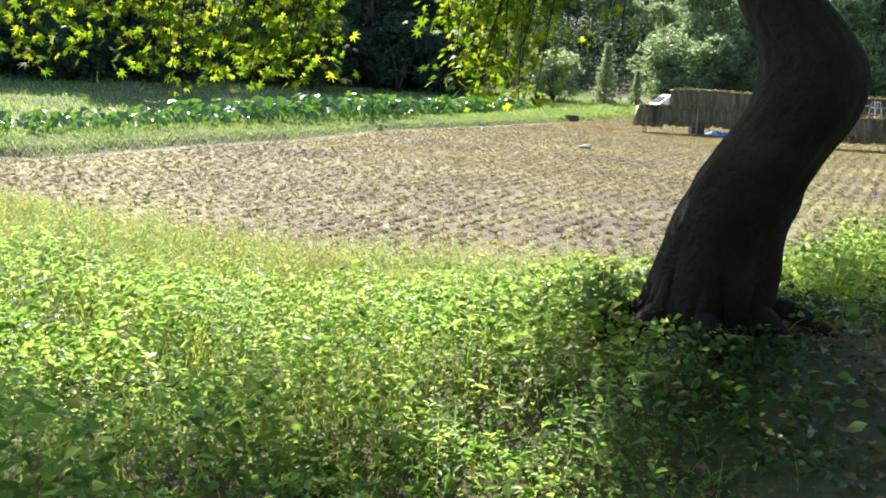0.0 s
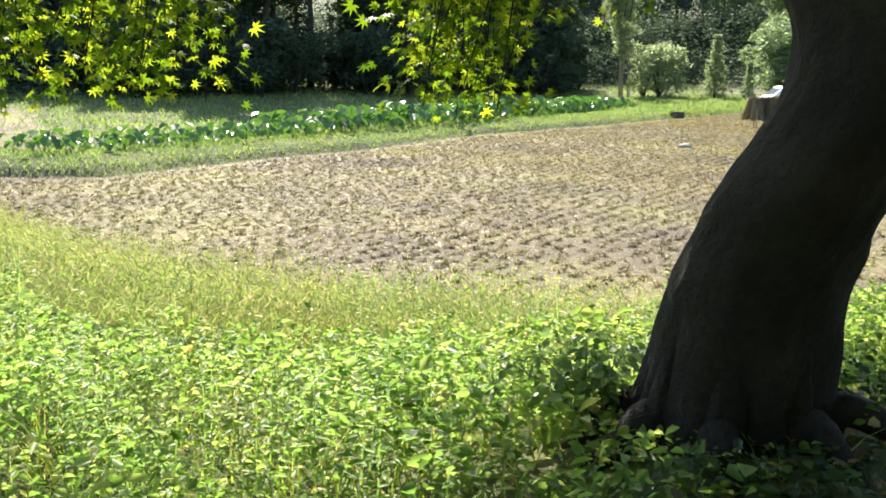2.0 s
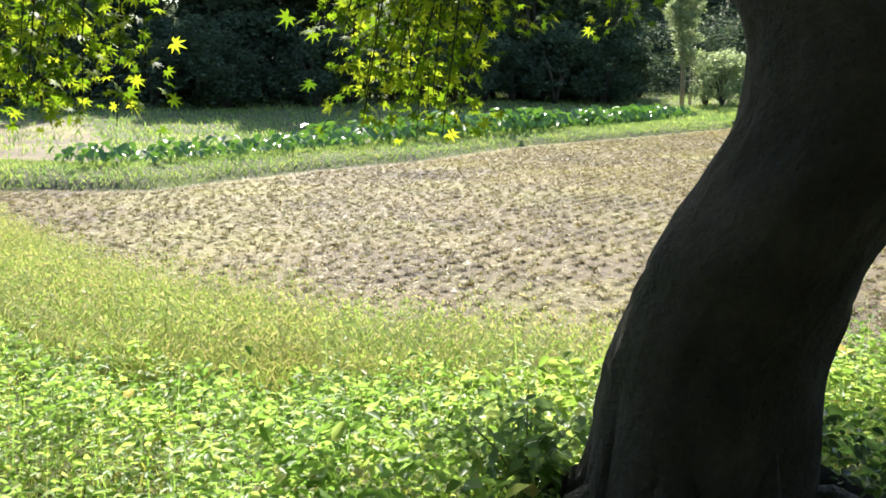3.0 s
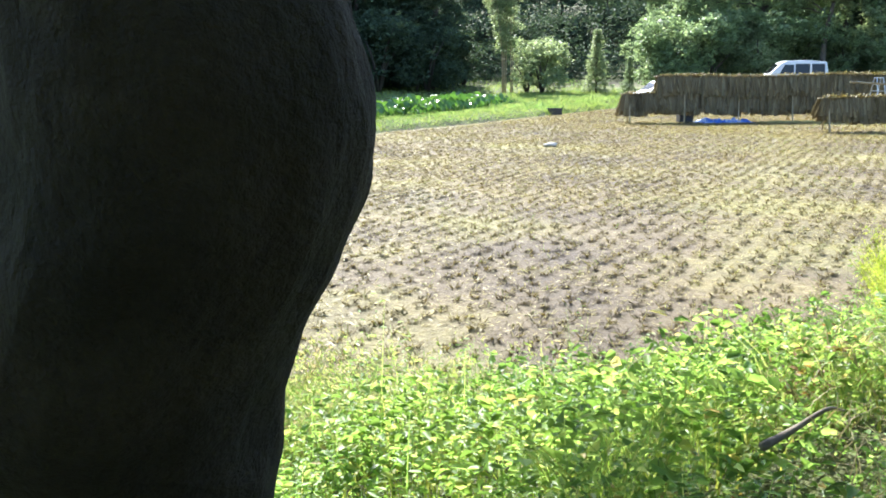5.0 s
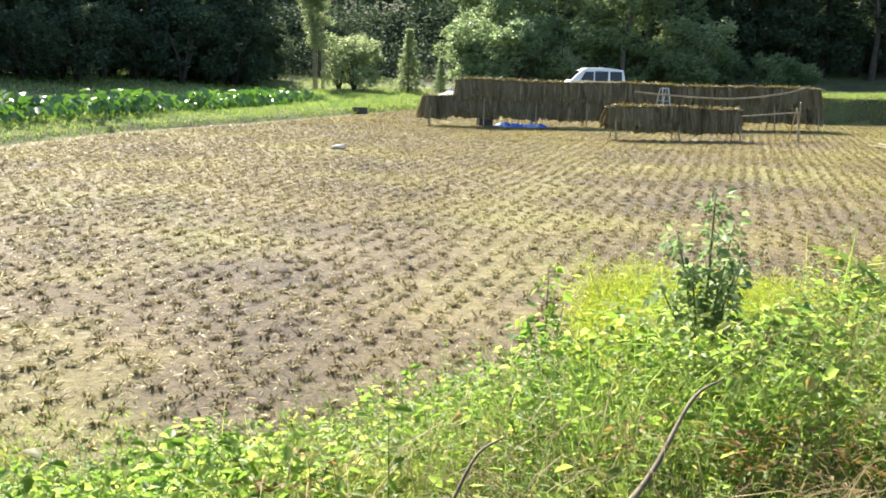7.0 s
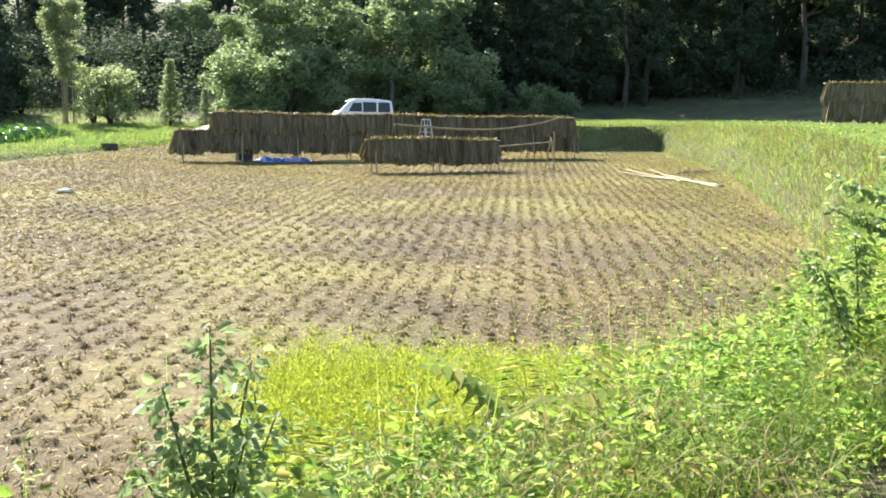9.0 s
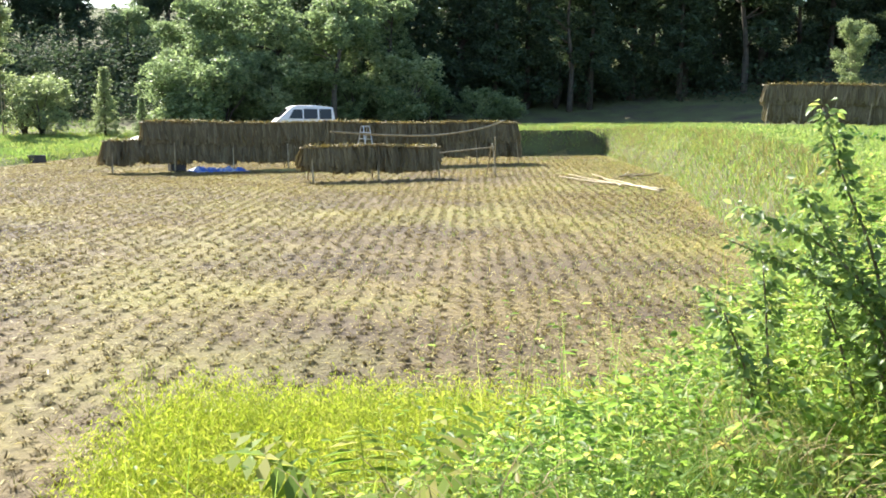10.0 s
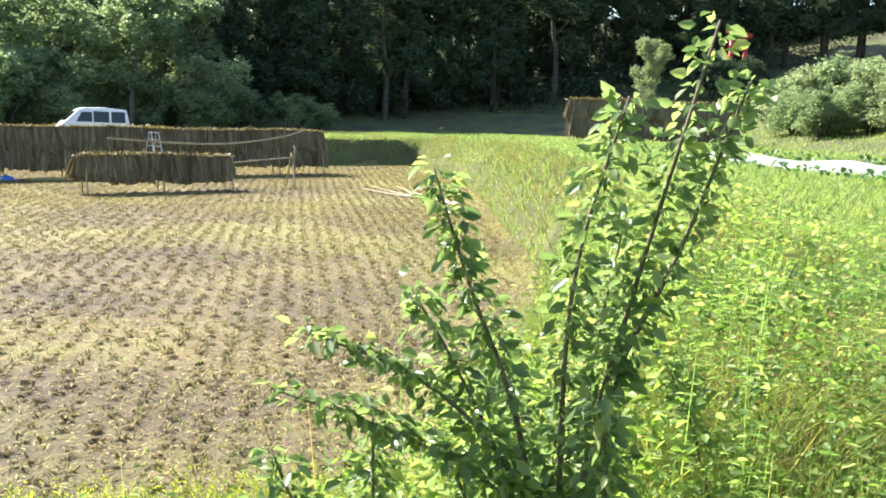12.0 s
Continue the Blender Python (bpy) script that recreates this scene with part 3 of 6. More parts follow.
def build_weeds():
    leaf_carpet("bank_weeds", "dense bright green broadleaf weeds on the bank", 520000, (-5, 10, -1.4, 6.8), (0.007, 0.034), (0, 4.2))
    # dark leaves here carry the maple's shade in their colour
    leaf_carpet("shaded_ground_ivy", "ivy and broad weeds coloured dark for the maple's shade", 200000, (-3, 5, -3.4, 3), (0.012, 0.036), (0, 4.2), M_SHADED_IVY, ivy=True)
    leaf_carpet("outer_weeds", "bright green weeds further along the bank", 380000, (-9, 14, -2.5, 12), (0.014, 0.048), (4.2, 9.0))
    leaf_carpet("rust_weeds", "reddish brown drying weeds on the slope", 60000, (6.5, 14, 3, 11), (0.006, 0.018), (1.6, 9.0), M_RUSTWEED, lambda a, b: wave(a, b, 1.6, 5.0) > 0.1)
    # large leaves of climbing vine here and there
    x, y = scatter(9000, -8, 13, -1.5, 10.5, lambda a, b: weed_zone(a, b) & (seg_dist(a, b, LINE) < 7) & (wave(a, b, 1.4, 4.0) > 0.3))
    n = len(x)
    z = land(x, y) + weed_height(x, y) * rng.uniform(0.75, 1.12, n)
    size = rng.uniform(0.024, 0.06, n)
    v, f = leaves(np.stack([x, y, z], 1), np.array([-0.1, 0.1, 0.8]) + ball(n) * 0.7, level(n), size * 1.2, size, 0.14, "ovate")
    tagged(new("vine_leaves", array_mesh("vine_leaves", v, f, M_WEED)), "broad green vine leaves spread over the weeds", "vine", kind="stuff")
    # grass among the weeds
    x, y = scatter(110000, -8.5, 13, -2.2, 11, lambda a, b: weed_zone(a, b) & (seg_dist(a, b, LINE) < 7.5) & (rng.uniform(size=len(a)) < bare(a, b) * np.clip(0.45 + 0.6 * wave(a, b, 1.7, 3.0), 0.08, 1)))
    n = len(x)
    v, f = blades(np.stack([x, y, land(x, y) - 0.01], 1), level(n), np.maximum(weed_height(x, y), 0.12) * rng.uniform(0.7, 1.35, n), rng.uniform(0.004, 0.009, n), 0.7, 3)
    tagged(new("bank_grass", array_mesh("bank_grass", v, f, M_GRASS)), "long green grass blades among the bank weeds", "grass", kind="stuff")
    x, y = scatter(150000, 1.2, 15, 1.2, 11, lambda a, b: weed_zone(a, b) & (seg_dist(a, b, LINE) > 0.8) & (wave(a, b, 1.5, 9.0) > np.where(a > 5.5, -0.35, -0.1)))
    n = len(x)
    v, f = blades(np.stack([x, y, land(x, y) - 0.01], 1), level(n), np.minimum(weed_height(x, y), 0.42) * rng.uniform(0.7, 1.3, n), rng.uniform(0.004, 0.010, n), 0.45, 3)
    tagged(new("pale_grass", array_mesh("pale_grass", v, f, M_TURF)), "pale green arching grass on the slope", "grass", kind="stuff")
    # upright leafy stalks
    x, y = scatter(4200, -6, 11, 0.2, 7.5, lambda a, b: weed_zone(a, b) & (seg_dist(a, b, LINE) > 1.0) & (seg_dist(a, b, LINE) < 6) & (rng.uniform(size=len(a)) < bare(a, b)) & (wave(a, b, 0.9, 7.0) > -0.15))
    n, k = len(x), 20
    H = weed_height(x, y) * rng.uniform(1.0, 1.65, n)
    lean = level(n) * rng.uniform(0, 0.18, (n, 1))
    base = np.stack([x, y, land(x, y)], 1)
    stems = blades(base, level(n), H, np.full(n, 0.007), 0.08, 2)
    u = np.tile(np.linspace(0.25, 1.0, k), n)
    a = np.tile(np.arange(k) * 2.4, n) + np.repeat(rng.uniform(0, 6.28, n), k)
    out = np.stack([np.cos(a), np.sin(a), np.full(n * k, 0.15)], 1)
    L = rng.uniform(0.035, 0.075, n * k) * (1.25 - 0.75 * u)
    c = np.repeat(base, k, 0) + out * (L * 0.55)[:, None] + np.array([0, 0, 1.0]) * (u * np.repeat(H, k))[:, None]
    lf = leaves(c, np.array([0, 0, 1.0]) + ball(n * k) * 0.35, out, L, L * 0.38, 0.15, "ovate")
    tagged(new("stalk_weeds", array_mesh("stalk_weeds", *merge(stems, lf), M_WEED)), "upright leafy weed stalks standing above the bank", "weeds", kind="stuff")


build_weeds()


# ---- maple ----
def maple_leaf(n_lobes=7):
    """Outline of a palmate leaf as kites round the stalk end, unit length."""
    angles = np.linspace(-2.15, 2.15, n_lobes)
    lens = 1.0 - 0.13 * np.abs(np.linspace(-2, 2, n_lobes)) ** 1.6
    pts, quads = [(0.0, 0.0, 0.0)], []
    half = (angles[1] - angles[0]) / 2
    for i in range(n_lobes + 1):
        a = angles[0] - half + i * 2 * half
        pts.append((math.sin(a) * 0.34, math.cos(a) * 0.34, 0.02))
    for i, (a, l) in enumerate(zip(angles, lens)):
        pts.append((math.sin(a) * l, math.cos(a) * l, -0.12 * l))
        quads.append((0, 1 + i, n_lobes + 2 + i, 2 + i))
    return np.array(pts), np.array(quads)


def maple_leaves(c, normal, along, size, lobes=7):
    pts, quads = maple_leaf(lobes)
    s, a, n = frames_of(normal, along)
    v = c[:, None] + size[:, None, None] * (pts[None, :, 0:1] * s[:, None] + pts[None, :, 1:2] * a[:, None] + pts[None, :, 2:3] * n[:, None])
    f = (np.arange(len(c))[:, None, None] * len(pts) + quads[None]).reshape(-1, 4)
    return v.reshape(-1, 3), f


def build_maple():
    maple = tagged(new("maple_tree"), "leaning maple with dark fluted trunk and sunlit leaves", "tree")
    maple.location = (0.335, 1.40, on_land(0.335, 1.40))
    off = np.array(maple.location)
    # height, centre, radius
    spine = [(0.62, 0.34, 1.42, 0.42), (0.85, 0.335, 1.42, 0.35), (1.05, 0.33, 1.40, 0.300), (1.25, 0.332, 1.352, 0.268), (1.5, 0.332, 1.29, 0.252), (1.6, 0.349, 1.262, 0.246), (1.7, 0.379, 1.22, 0.239), (1.8, 0.406, 1.172, 0.231), (1.9, 0.451, 1.132, 0.226),
             (2.0, 0.506, 1.106, 0.222), (2.1, 0.551, 1.087, 0.217), (2.2, 0.56, 1.067, 0.211), (2.3, 0.542, 1.066, 0.202), (2.4, 0.487, 1.08, 0.189), (2.5, 0.417, 1.102, 0.173), (2.6, 0.348, 1.123, 0.158), (2.8, 0.21, 1.165, 0.132),
             (3.1, 0.10, 1.25, 0.115), (3.5, 0.02, 1.4, 0.10), (4.0, -0.05, 1.55, 0.08), (4.7, -0.1, 1.7, 0.05)]
    pts = smoothline([(x, y, z, r) for z, x, y, r in spine], 110)
    bm = bmesh.new()
    sides, rings = 56, []
    for i, (x, y, z, r) in enumerate(pts):
        ring = []
        for k in range(sides):
            a = 2 * math.pi * k / sides
            flare = max(0.0, min(1.0, (1.7 - z) / 0.7))
            flute = 0.16 * flare * (abs(math.sin(a * 3.5 + 0.5 * math.sin(z * 2.2))) - 0.75)
            lump = 0.045 * noise.noise(Vector((math.cos(a) * 1.4, math.sin(a) * 1.4, z * 3.0))) + 0.05 * noise.noise(Vector((math.cos(a) * 4, math.sin(a) * 4, z * 9))) + 0.025 * noise.noise(Vector((math.cos(a) * 11, math.sin(a) * 11, z * 7)))
            rr = r * (1 + flute + lump)
            ring.append(bm.verts.new((x + math.cos(a) * rr - off[0], y + math.sin(a) * rr - off[1], z - off[2])))
        rings.append(ring)
    for a, b in zip(rings, rings[1:]):
        for k in range(sides):
            bm.faces.new((a[k], a[(k + 1) % sides], b[(k + 1) % sides], b[k]))
    bm.faces.new(rings[-1])
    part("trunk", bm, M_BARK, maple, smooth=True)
    # buttress roots running down the foot of the trunk into the soil
    for k in range(8):
        a = 0.4 + k * 0.785 + rng.uniform(-0.2, 0.2)
        c, q = math.cos(a), math.sin(a)
        reach = rng.uniform(0.52, 0.74)
        bend = a + rng.uniform(-0.3, 0.3)
        e = (0.335 + math.cos(bend) * reach, 1.40 + math.sin(bend) * reach)
        root_line = [(0.332 + c * 0.205, 1.33 + q * 0.205, 1.42), (0.334 + c * 0.25, 1.38 + q * 0.25, 1.15), (0.335 + c * 0.34, 1.40 + q * 0.34, on_land(0.335 + c * 0.34, 1.40 + q * 0.34) + 0.08), (e[0], e[1], on_land(*e) - 0.05)]
        bm = bmesh.new()
        tube(bm, [tuple(np.array(p) - off) for p in smoothline(root_line, 14)], [0.03 + 0.035 * math.sin(math.pi * min(1, 0.15 + i / 15)) for i in range(15)], 10, 0.3)
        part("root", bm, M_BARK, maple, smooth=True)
    limbs = [[(0.24, 1.15, 2.75), (0.0, 1.6, 3.1), (-0.9, 1.8, 3.05), (-1.8, 1.9, 2.75), (-2.9, 1.9, 2.5)],
             [(0.20, 1.17, 2.85), (0.1, 2.0, 3.0), (-0.4, 2.6, 2.85), (-0.6, 2.8, 2.5)],
             [(0.09, 1.27, 3.15), (0.6, 2.6, 3.3), (0.8, 4.2, 3.4), (0.9, 5.6, 3.3)],
             [(0.06, 1.33, 3.3), (1.2, 1.9, 3.7), (2.2, 2.6, 3.9), (3.0, 3.4, 3.9)],
             [(-0.02, 1.49, 3.8), (-0.9, 2.2, 4.2), (-2.1, 3.0, 4.3), (-3.2, 3.6, 4.2)],
             [(-0.035, 1.52, 3.9), (0.3, 0.6, 4.4), (0.2, -0.6, 4.6), (0.0, -1.6, 4.5)]]
    for l in limbs:
        p = [tuple(np.array(q[:3]) - off) for q in smoothline(l, 18)]
        bm = bmesh.new()
        tube(bm, p, [0.07 * (1 - 0.85 * i / 18) + 0.006 for i in range(19)], 8, 0.15)
        part("limb", bm, M_BARK, maple, smooth=True)
    # hanging sprays: start on a limb, arc outward and droop
    sprays = []
    def spray(x, y, z, top):
        a = rng.uniform(-0.5, 0.5)
        sprays.append([(x + rng.uniform(-0.1, 0.35), y + rng.uniform(-0.1, 0.1), top), (x + rng.uniform(0, 0.2), y + a * 0.1, (top + z) / 2 + 0.12), (x, y + a * 0.15, z)])
    for i in range(46):   # broad curtain
        x = rng.uniform(-2.68, -1.46)
        spray(x, rng.uniform(1.5, 2.3), 1.97 + 0.16 * abs(math.sin(x * 4.6 + 0.4)) + 0.5 * rng.uniform(0, 1) ** 1.6, rng.uniform(2.6, 3.0))
    for i in range(30):
        spray(rng.uniform(-3.7, -2.72), rng.uniform(1.3, 2.2), 2.06 + 0.5 * rng.uniform(0, 1) ** 1.5, 2.8)
    for i in range(7):    # thin bridge high between the two tufts
        spray(rng.uniform(-1.4, -1.0), rng.uniform(1.8, 2.5), rng.uniform(2.50, 2.7), 2.95)
    for i in range(34):   # second tuft
        x = rng.uniform(-0.98, -0.42)
        spray(x, rng.uniform(2.1, 2.8), 1.90 + 0.75 * abs(x + 0.60) + 0.5 * rng.uniform(0, 1) ** 1.5, 2.9)
    for i in range(12):   # thin dark fringe towards the trunk
        spray(rng.uniform(-0.42, 0.2), rng.uniform(2.4, 3.3), 2.36 + rng.uniform(0, 0.4), 3.0)
    bm = bmesh.new()
    cs, al = [], []
    for s in sprays:
        p = smoothline(s, 10)
        tube(bm, [tuple(np.array(q) - off) for q in p], [0.006 - 0.0004 * i for i in range(11)], 4)
        q = np.array(p)
        u = rng.uniform(0.1, 1.0, 50)
        i = np.minimum((u * 10).astype(int), 9)
        base = q[i] + (q[i + 1] - q[i]) * (u * 10 - i)[:, None]
        side = level(50)
        cs.append(base + side * rng.uniform(0.03, 0.19, (50, 1)) + np.array([0, 0, -1]) * rng.uniform(0.0, 0.05, (50, 1)))
        al.append(side + np.array([0, 0, -0.6]) + ball(50) * 0.3)
    part("twig_work", bm, M_BARK, maple)
    c, a = np.concatenate(cs) - off, np.concatenate(al)
    thin = (c[:, 2] + off[2] < 2.62) | (rng.uniform(size=len(c)) < 0.3)
    c, a = c[thin], a[thin]
    v, f = maple_leaves(c, np.array([-0.1, 0.2, 0.8]) + ball(len(c)) * 0.75, a, rng.uniform(0.028, 0.052, len(c)))
    low = new("hanging_foliage", array_mesh("hanging_foliage", v, f, M_MAPLE))
    low.parent = maple
    # the crown above
    cc = []
    for (x, y, z, r, k) in [(0.5, 1.8, 4.2, 1.3, 44), (-0.3, 4.1, 4.1, 0.9, 40), (0.6, 3.9, 4.4, 0.9, 36), (1.0, 3.4, 3.9, 1.0, 44), (1.9, 2.4, 4.2, 1.0, 36), (0.2, 3.4, 4.2, 1.0, 24), (0.4, -0.2, 4.4, 1.4, 50), (-2.5, 3.0, 3.9, 0.7, 12), (1.4, 0.8, 4.3, 1.4, 50), (-1.0, -2.2, 4.9, 1.4, 20), (1.6, -1.4, 4.5, 1.5, 50), (-2.2, 0.2, 4.6, 1.3, 16), (0.6, 2.4, 5.2, 1.3, 18), (0.4, 4.9, 3.8, 0.75, 34)]:
        for i in range(k):
            p = np.array([x, y, z]) + ball(1)[0] * np.array([r, r, r * 0.45]) * rng.uniform(0.3, 1)
            cc.append(p + ball(60) * np.array([0.42, 0.42, 0.16]) * rng.uniform(0.2, 1, (60, 1)))
    c = np.concatenate(cc) - off
    c = c[c[:, 2] + off[2] > 3.05]
    v, f = maple_leaves(c, np.array([0, 0, 1.0]) + ball(len(c)) * 0.6, level(len(c)), rng.uniform(0.06, 0.10, len(c)), 5)
    crown = new("crown", array_mesh("crown", v, f, M_MAPLE))
    crown.parent = maple


build_maple()


# ---- drying racks ----
def sheaf_meshes():
    """Bundles of cut rice tied near the butts and hung astride a pole."""
    out = []
    for i in range(6):
        n = 84
        side = np.where(np.arange(n) % 2 == 0, 1.0, -1.0)
        t = rng.uniform(-1, 1, n)
        top = np.stack([t * 0.07, side * rng.uniform(0.01, 0.05, n), rng.normal(0.0, 0.02, n)], 1)
        L = rng.uniform(0.50, 0.82, n)
        bot = top + np.stack([t * rng.uniform(0.02, 0.11, n) + rng.normal(0, 0.03, n), side * rng.uniform(0.0, 0.14, n), -L], 1)
        w = np.stack([rng.uniform(0.008, 0.02, n), side * 0.008 * rng.normal(0, 1, n), np.zeros(n)], 1)
        knee = top * 0.5 + bot * 0.5 + np.stack([np.zeros(n), side * rng.uniform(0.0, 0.06, n), np.zeros(n)], 1)
        v = np.stack([top - w * 0.7, top + w * 0.7, knee + w, knee - w, bot + w * 1.3, bot - w * 1.3], 1).reshape(-1, 3)
        k = np.arange(n)[:, None] * 6
        f = np.concatenate([k + [0, 1, 2, 3], k + [3, 2, 4, 5]])
        m = 26
        b = np.stack([rng.uniform(-0.09, 0.09, m), rng.normal(0, 0.04, m), np.full(m, -0.03)], 1)
        f2 = blades(b, level(m), rng.uniform(0.05, 0.15, m), rng.uniform(0.012, 0.022, m), 1.0, 1)
        out.append(array_mesh("sheaf", *merge((v, f), f2), M_SHEAF))
    return out


SHEAF = sheaf_meshes()


def pole(parent, name, a, b, r, material=M_BAMBOO, label=""):
    bm = bmesh.new()
    n = 8
    pts = [tuple(np.array(a) + (np.array(b) - np.array(a)) * i / n) for i in range(n + 1)]
    tube(bm, pts, [r * (1.0 - 0.25 * i / n) for i in range(n + 1)], 8, 0.1)
    return part(name, bm, material, parent, label, True)


def rack(label, a, b, tiers, sag=0.03, step=0.11, legs=5, ground_z=None, leg_first=True):
    """A pole rack from a to b (level points), hung with straw sheaves at each tier's height. tiers: (height, from, to) shares of its length."""
    a, b = np.array(a, float), np.array(b, float)
    L = np.linalg.norm(b - a)
    d = (b - a) / L
    nrm = np.array([-d[1], d[0]])
    yaw = math.atan2(d[1], d[0])
    root = new("drying_rack")
    gz0 = on_land(*a) if ground_z is None else ground_z
    root.location = (a[0], a[1], gz0)
    tagged(root, label, "drying rack", group="rice drying racks")
    top = max(t[0] for t in tiers)
    def at(s, h, off=0.0):
        p = d * s + nrm * off
        return (p[0], p[1], h)
    for i in range(legs):
        s = 0.15 + (L - 0.3) * i / max(1, legs - 1)
        ht = max([t[0] for t in tiers if t[1] * L <= s + 0.4 and t[2] * L >= s - 0.4] or [top])
        gl = [on_land(*(a + d * s + nrm * o)) - gz0 for o in (-0.45, 0.45)]
        pole(root, "leg", at(s - 0.08, gl[0] - 0.03, -0.45), at(s + 0.05, ht + 0.10, 0.06), 0.028)
        pole(root, "leg", at(s + 0.08, gl[1] - 0.03, 0.45), at(s - 0.05, ht + 0.10, -0.06), 0.028)
    for h, u0, u1 in tiers:
        pole(root, "crossbar", at(u0 * L - 0.2, h), at(u1 * L + 0.2, h), 0.03)
        s = u0 * L
        while s < u1 * L:
            ob = new("sheaf", SHEAF[int(rng.integers(6))])
            ob.parent = root
            z = h + sag * math.sin(s * 0.9) + rng.normal(0, 0.022)
            ob.matrix_basis = pose(*at(s, z, rng.normal(0, 0.012)), rng.normal(0, 3), rng.normal(0, 4), math.degrees(yaw) + rng.normal(0, 14)) @ Matrix.Diagonal((rng.uniform(1.3, 2.1), 1.15, rng.uniform(0.85, 1.12), 1))
            s += step * rng.uniform(0.7, 1.3)
        # butts of the sheaves bristling along the pole
        n = int(120 * (u1 - u0) * L)
        q = rng.uniform(u0 * L, u1 * L, n)
        b = d[None] * q[:, None] + nrm[None] * rng.normal(0, 0.05, (n, 1))
        zz = h + sag * np.sin(q * 0.9) + rng.normal(0.02, 0.03, n)
        o = new("straw_ridge", array_mesh("straw_ridge", *blades(np.stack([b[:, 0], b[:, 1], zz], 1), level(n), rng.uniform(0.06, 0.17, n), rng.uniform(0.015, 0.03, n), 1.1, 2), M_STRAW))
        o.parent = root
    return root


rack("long two-tier rack hung with brown drying rice sheaves", (8.5, 36.0), (26.3, 37.0), [(1.14, 0.0, 1.0), (1.80, 0.075, 1.0)], legs=9)
rackB = rack("low rack of drying rice sheaves with bare bamboo end", (13.95, 30.4), (21.4, 30.75), [(1.12, 0.0, 0.66)], legs=4)
pole(rackB, "crossbar", (4.7, 0.25, 0.86), (7.45, 0.35, 1.08), 0.032)
pole(rackB, "upright", (7.45, 0.33, -0.03), (7.42, 0.33, 1.45), 0.03)
bm = bmesh.new()
tube(bm, smoothline([(0.85, 0.0, 1.66), (3.2, 0.5, 1.52), (5.5, 1.2, 1.5), (7.8, 2.0, 1.72), (9.2, 2.6, 2.0)], 24), [0.035] * 25, 6)
part("sagging_pole", bm, M_BAMBOO, rackB)
rack("tall rack of drying rice sheaves on the upper terrace", (34.6, 30.3), (38.7, 24.7), [(1.12, 0.0, 1.0), (1.85, 0.0, 1.0)], legs=6)


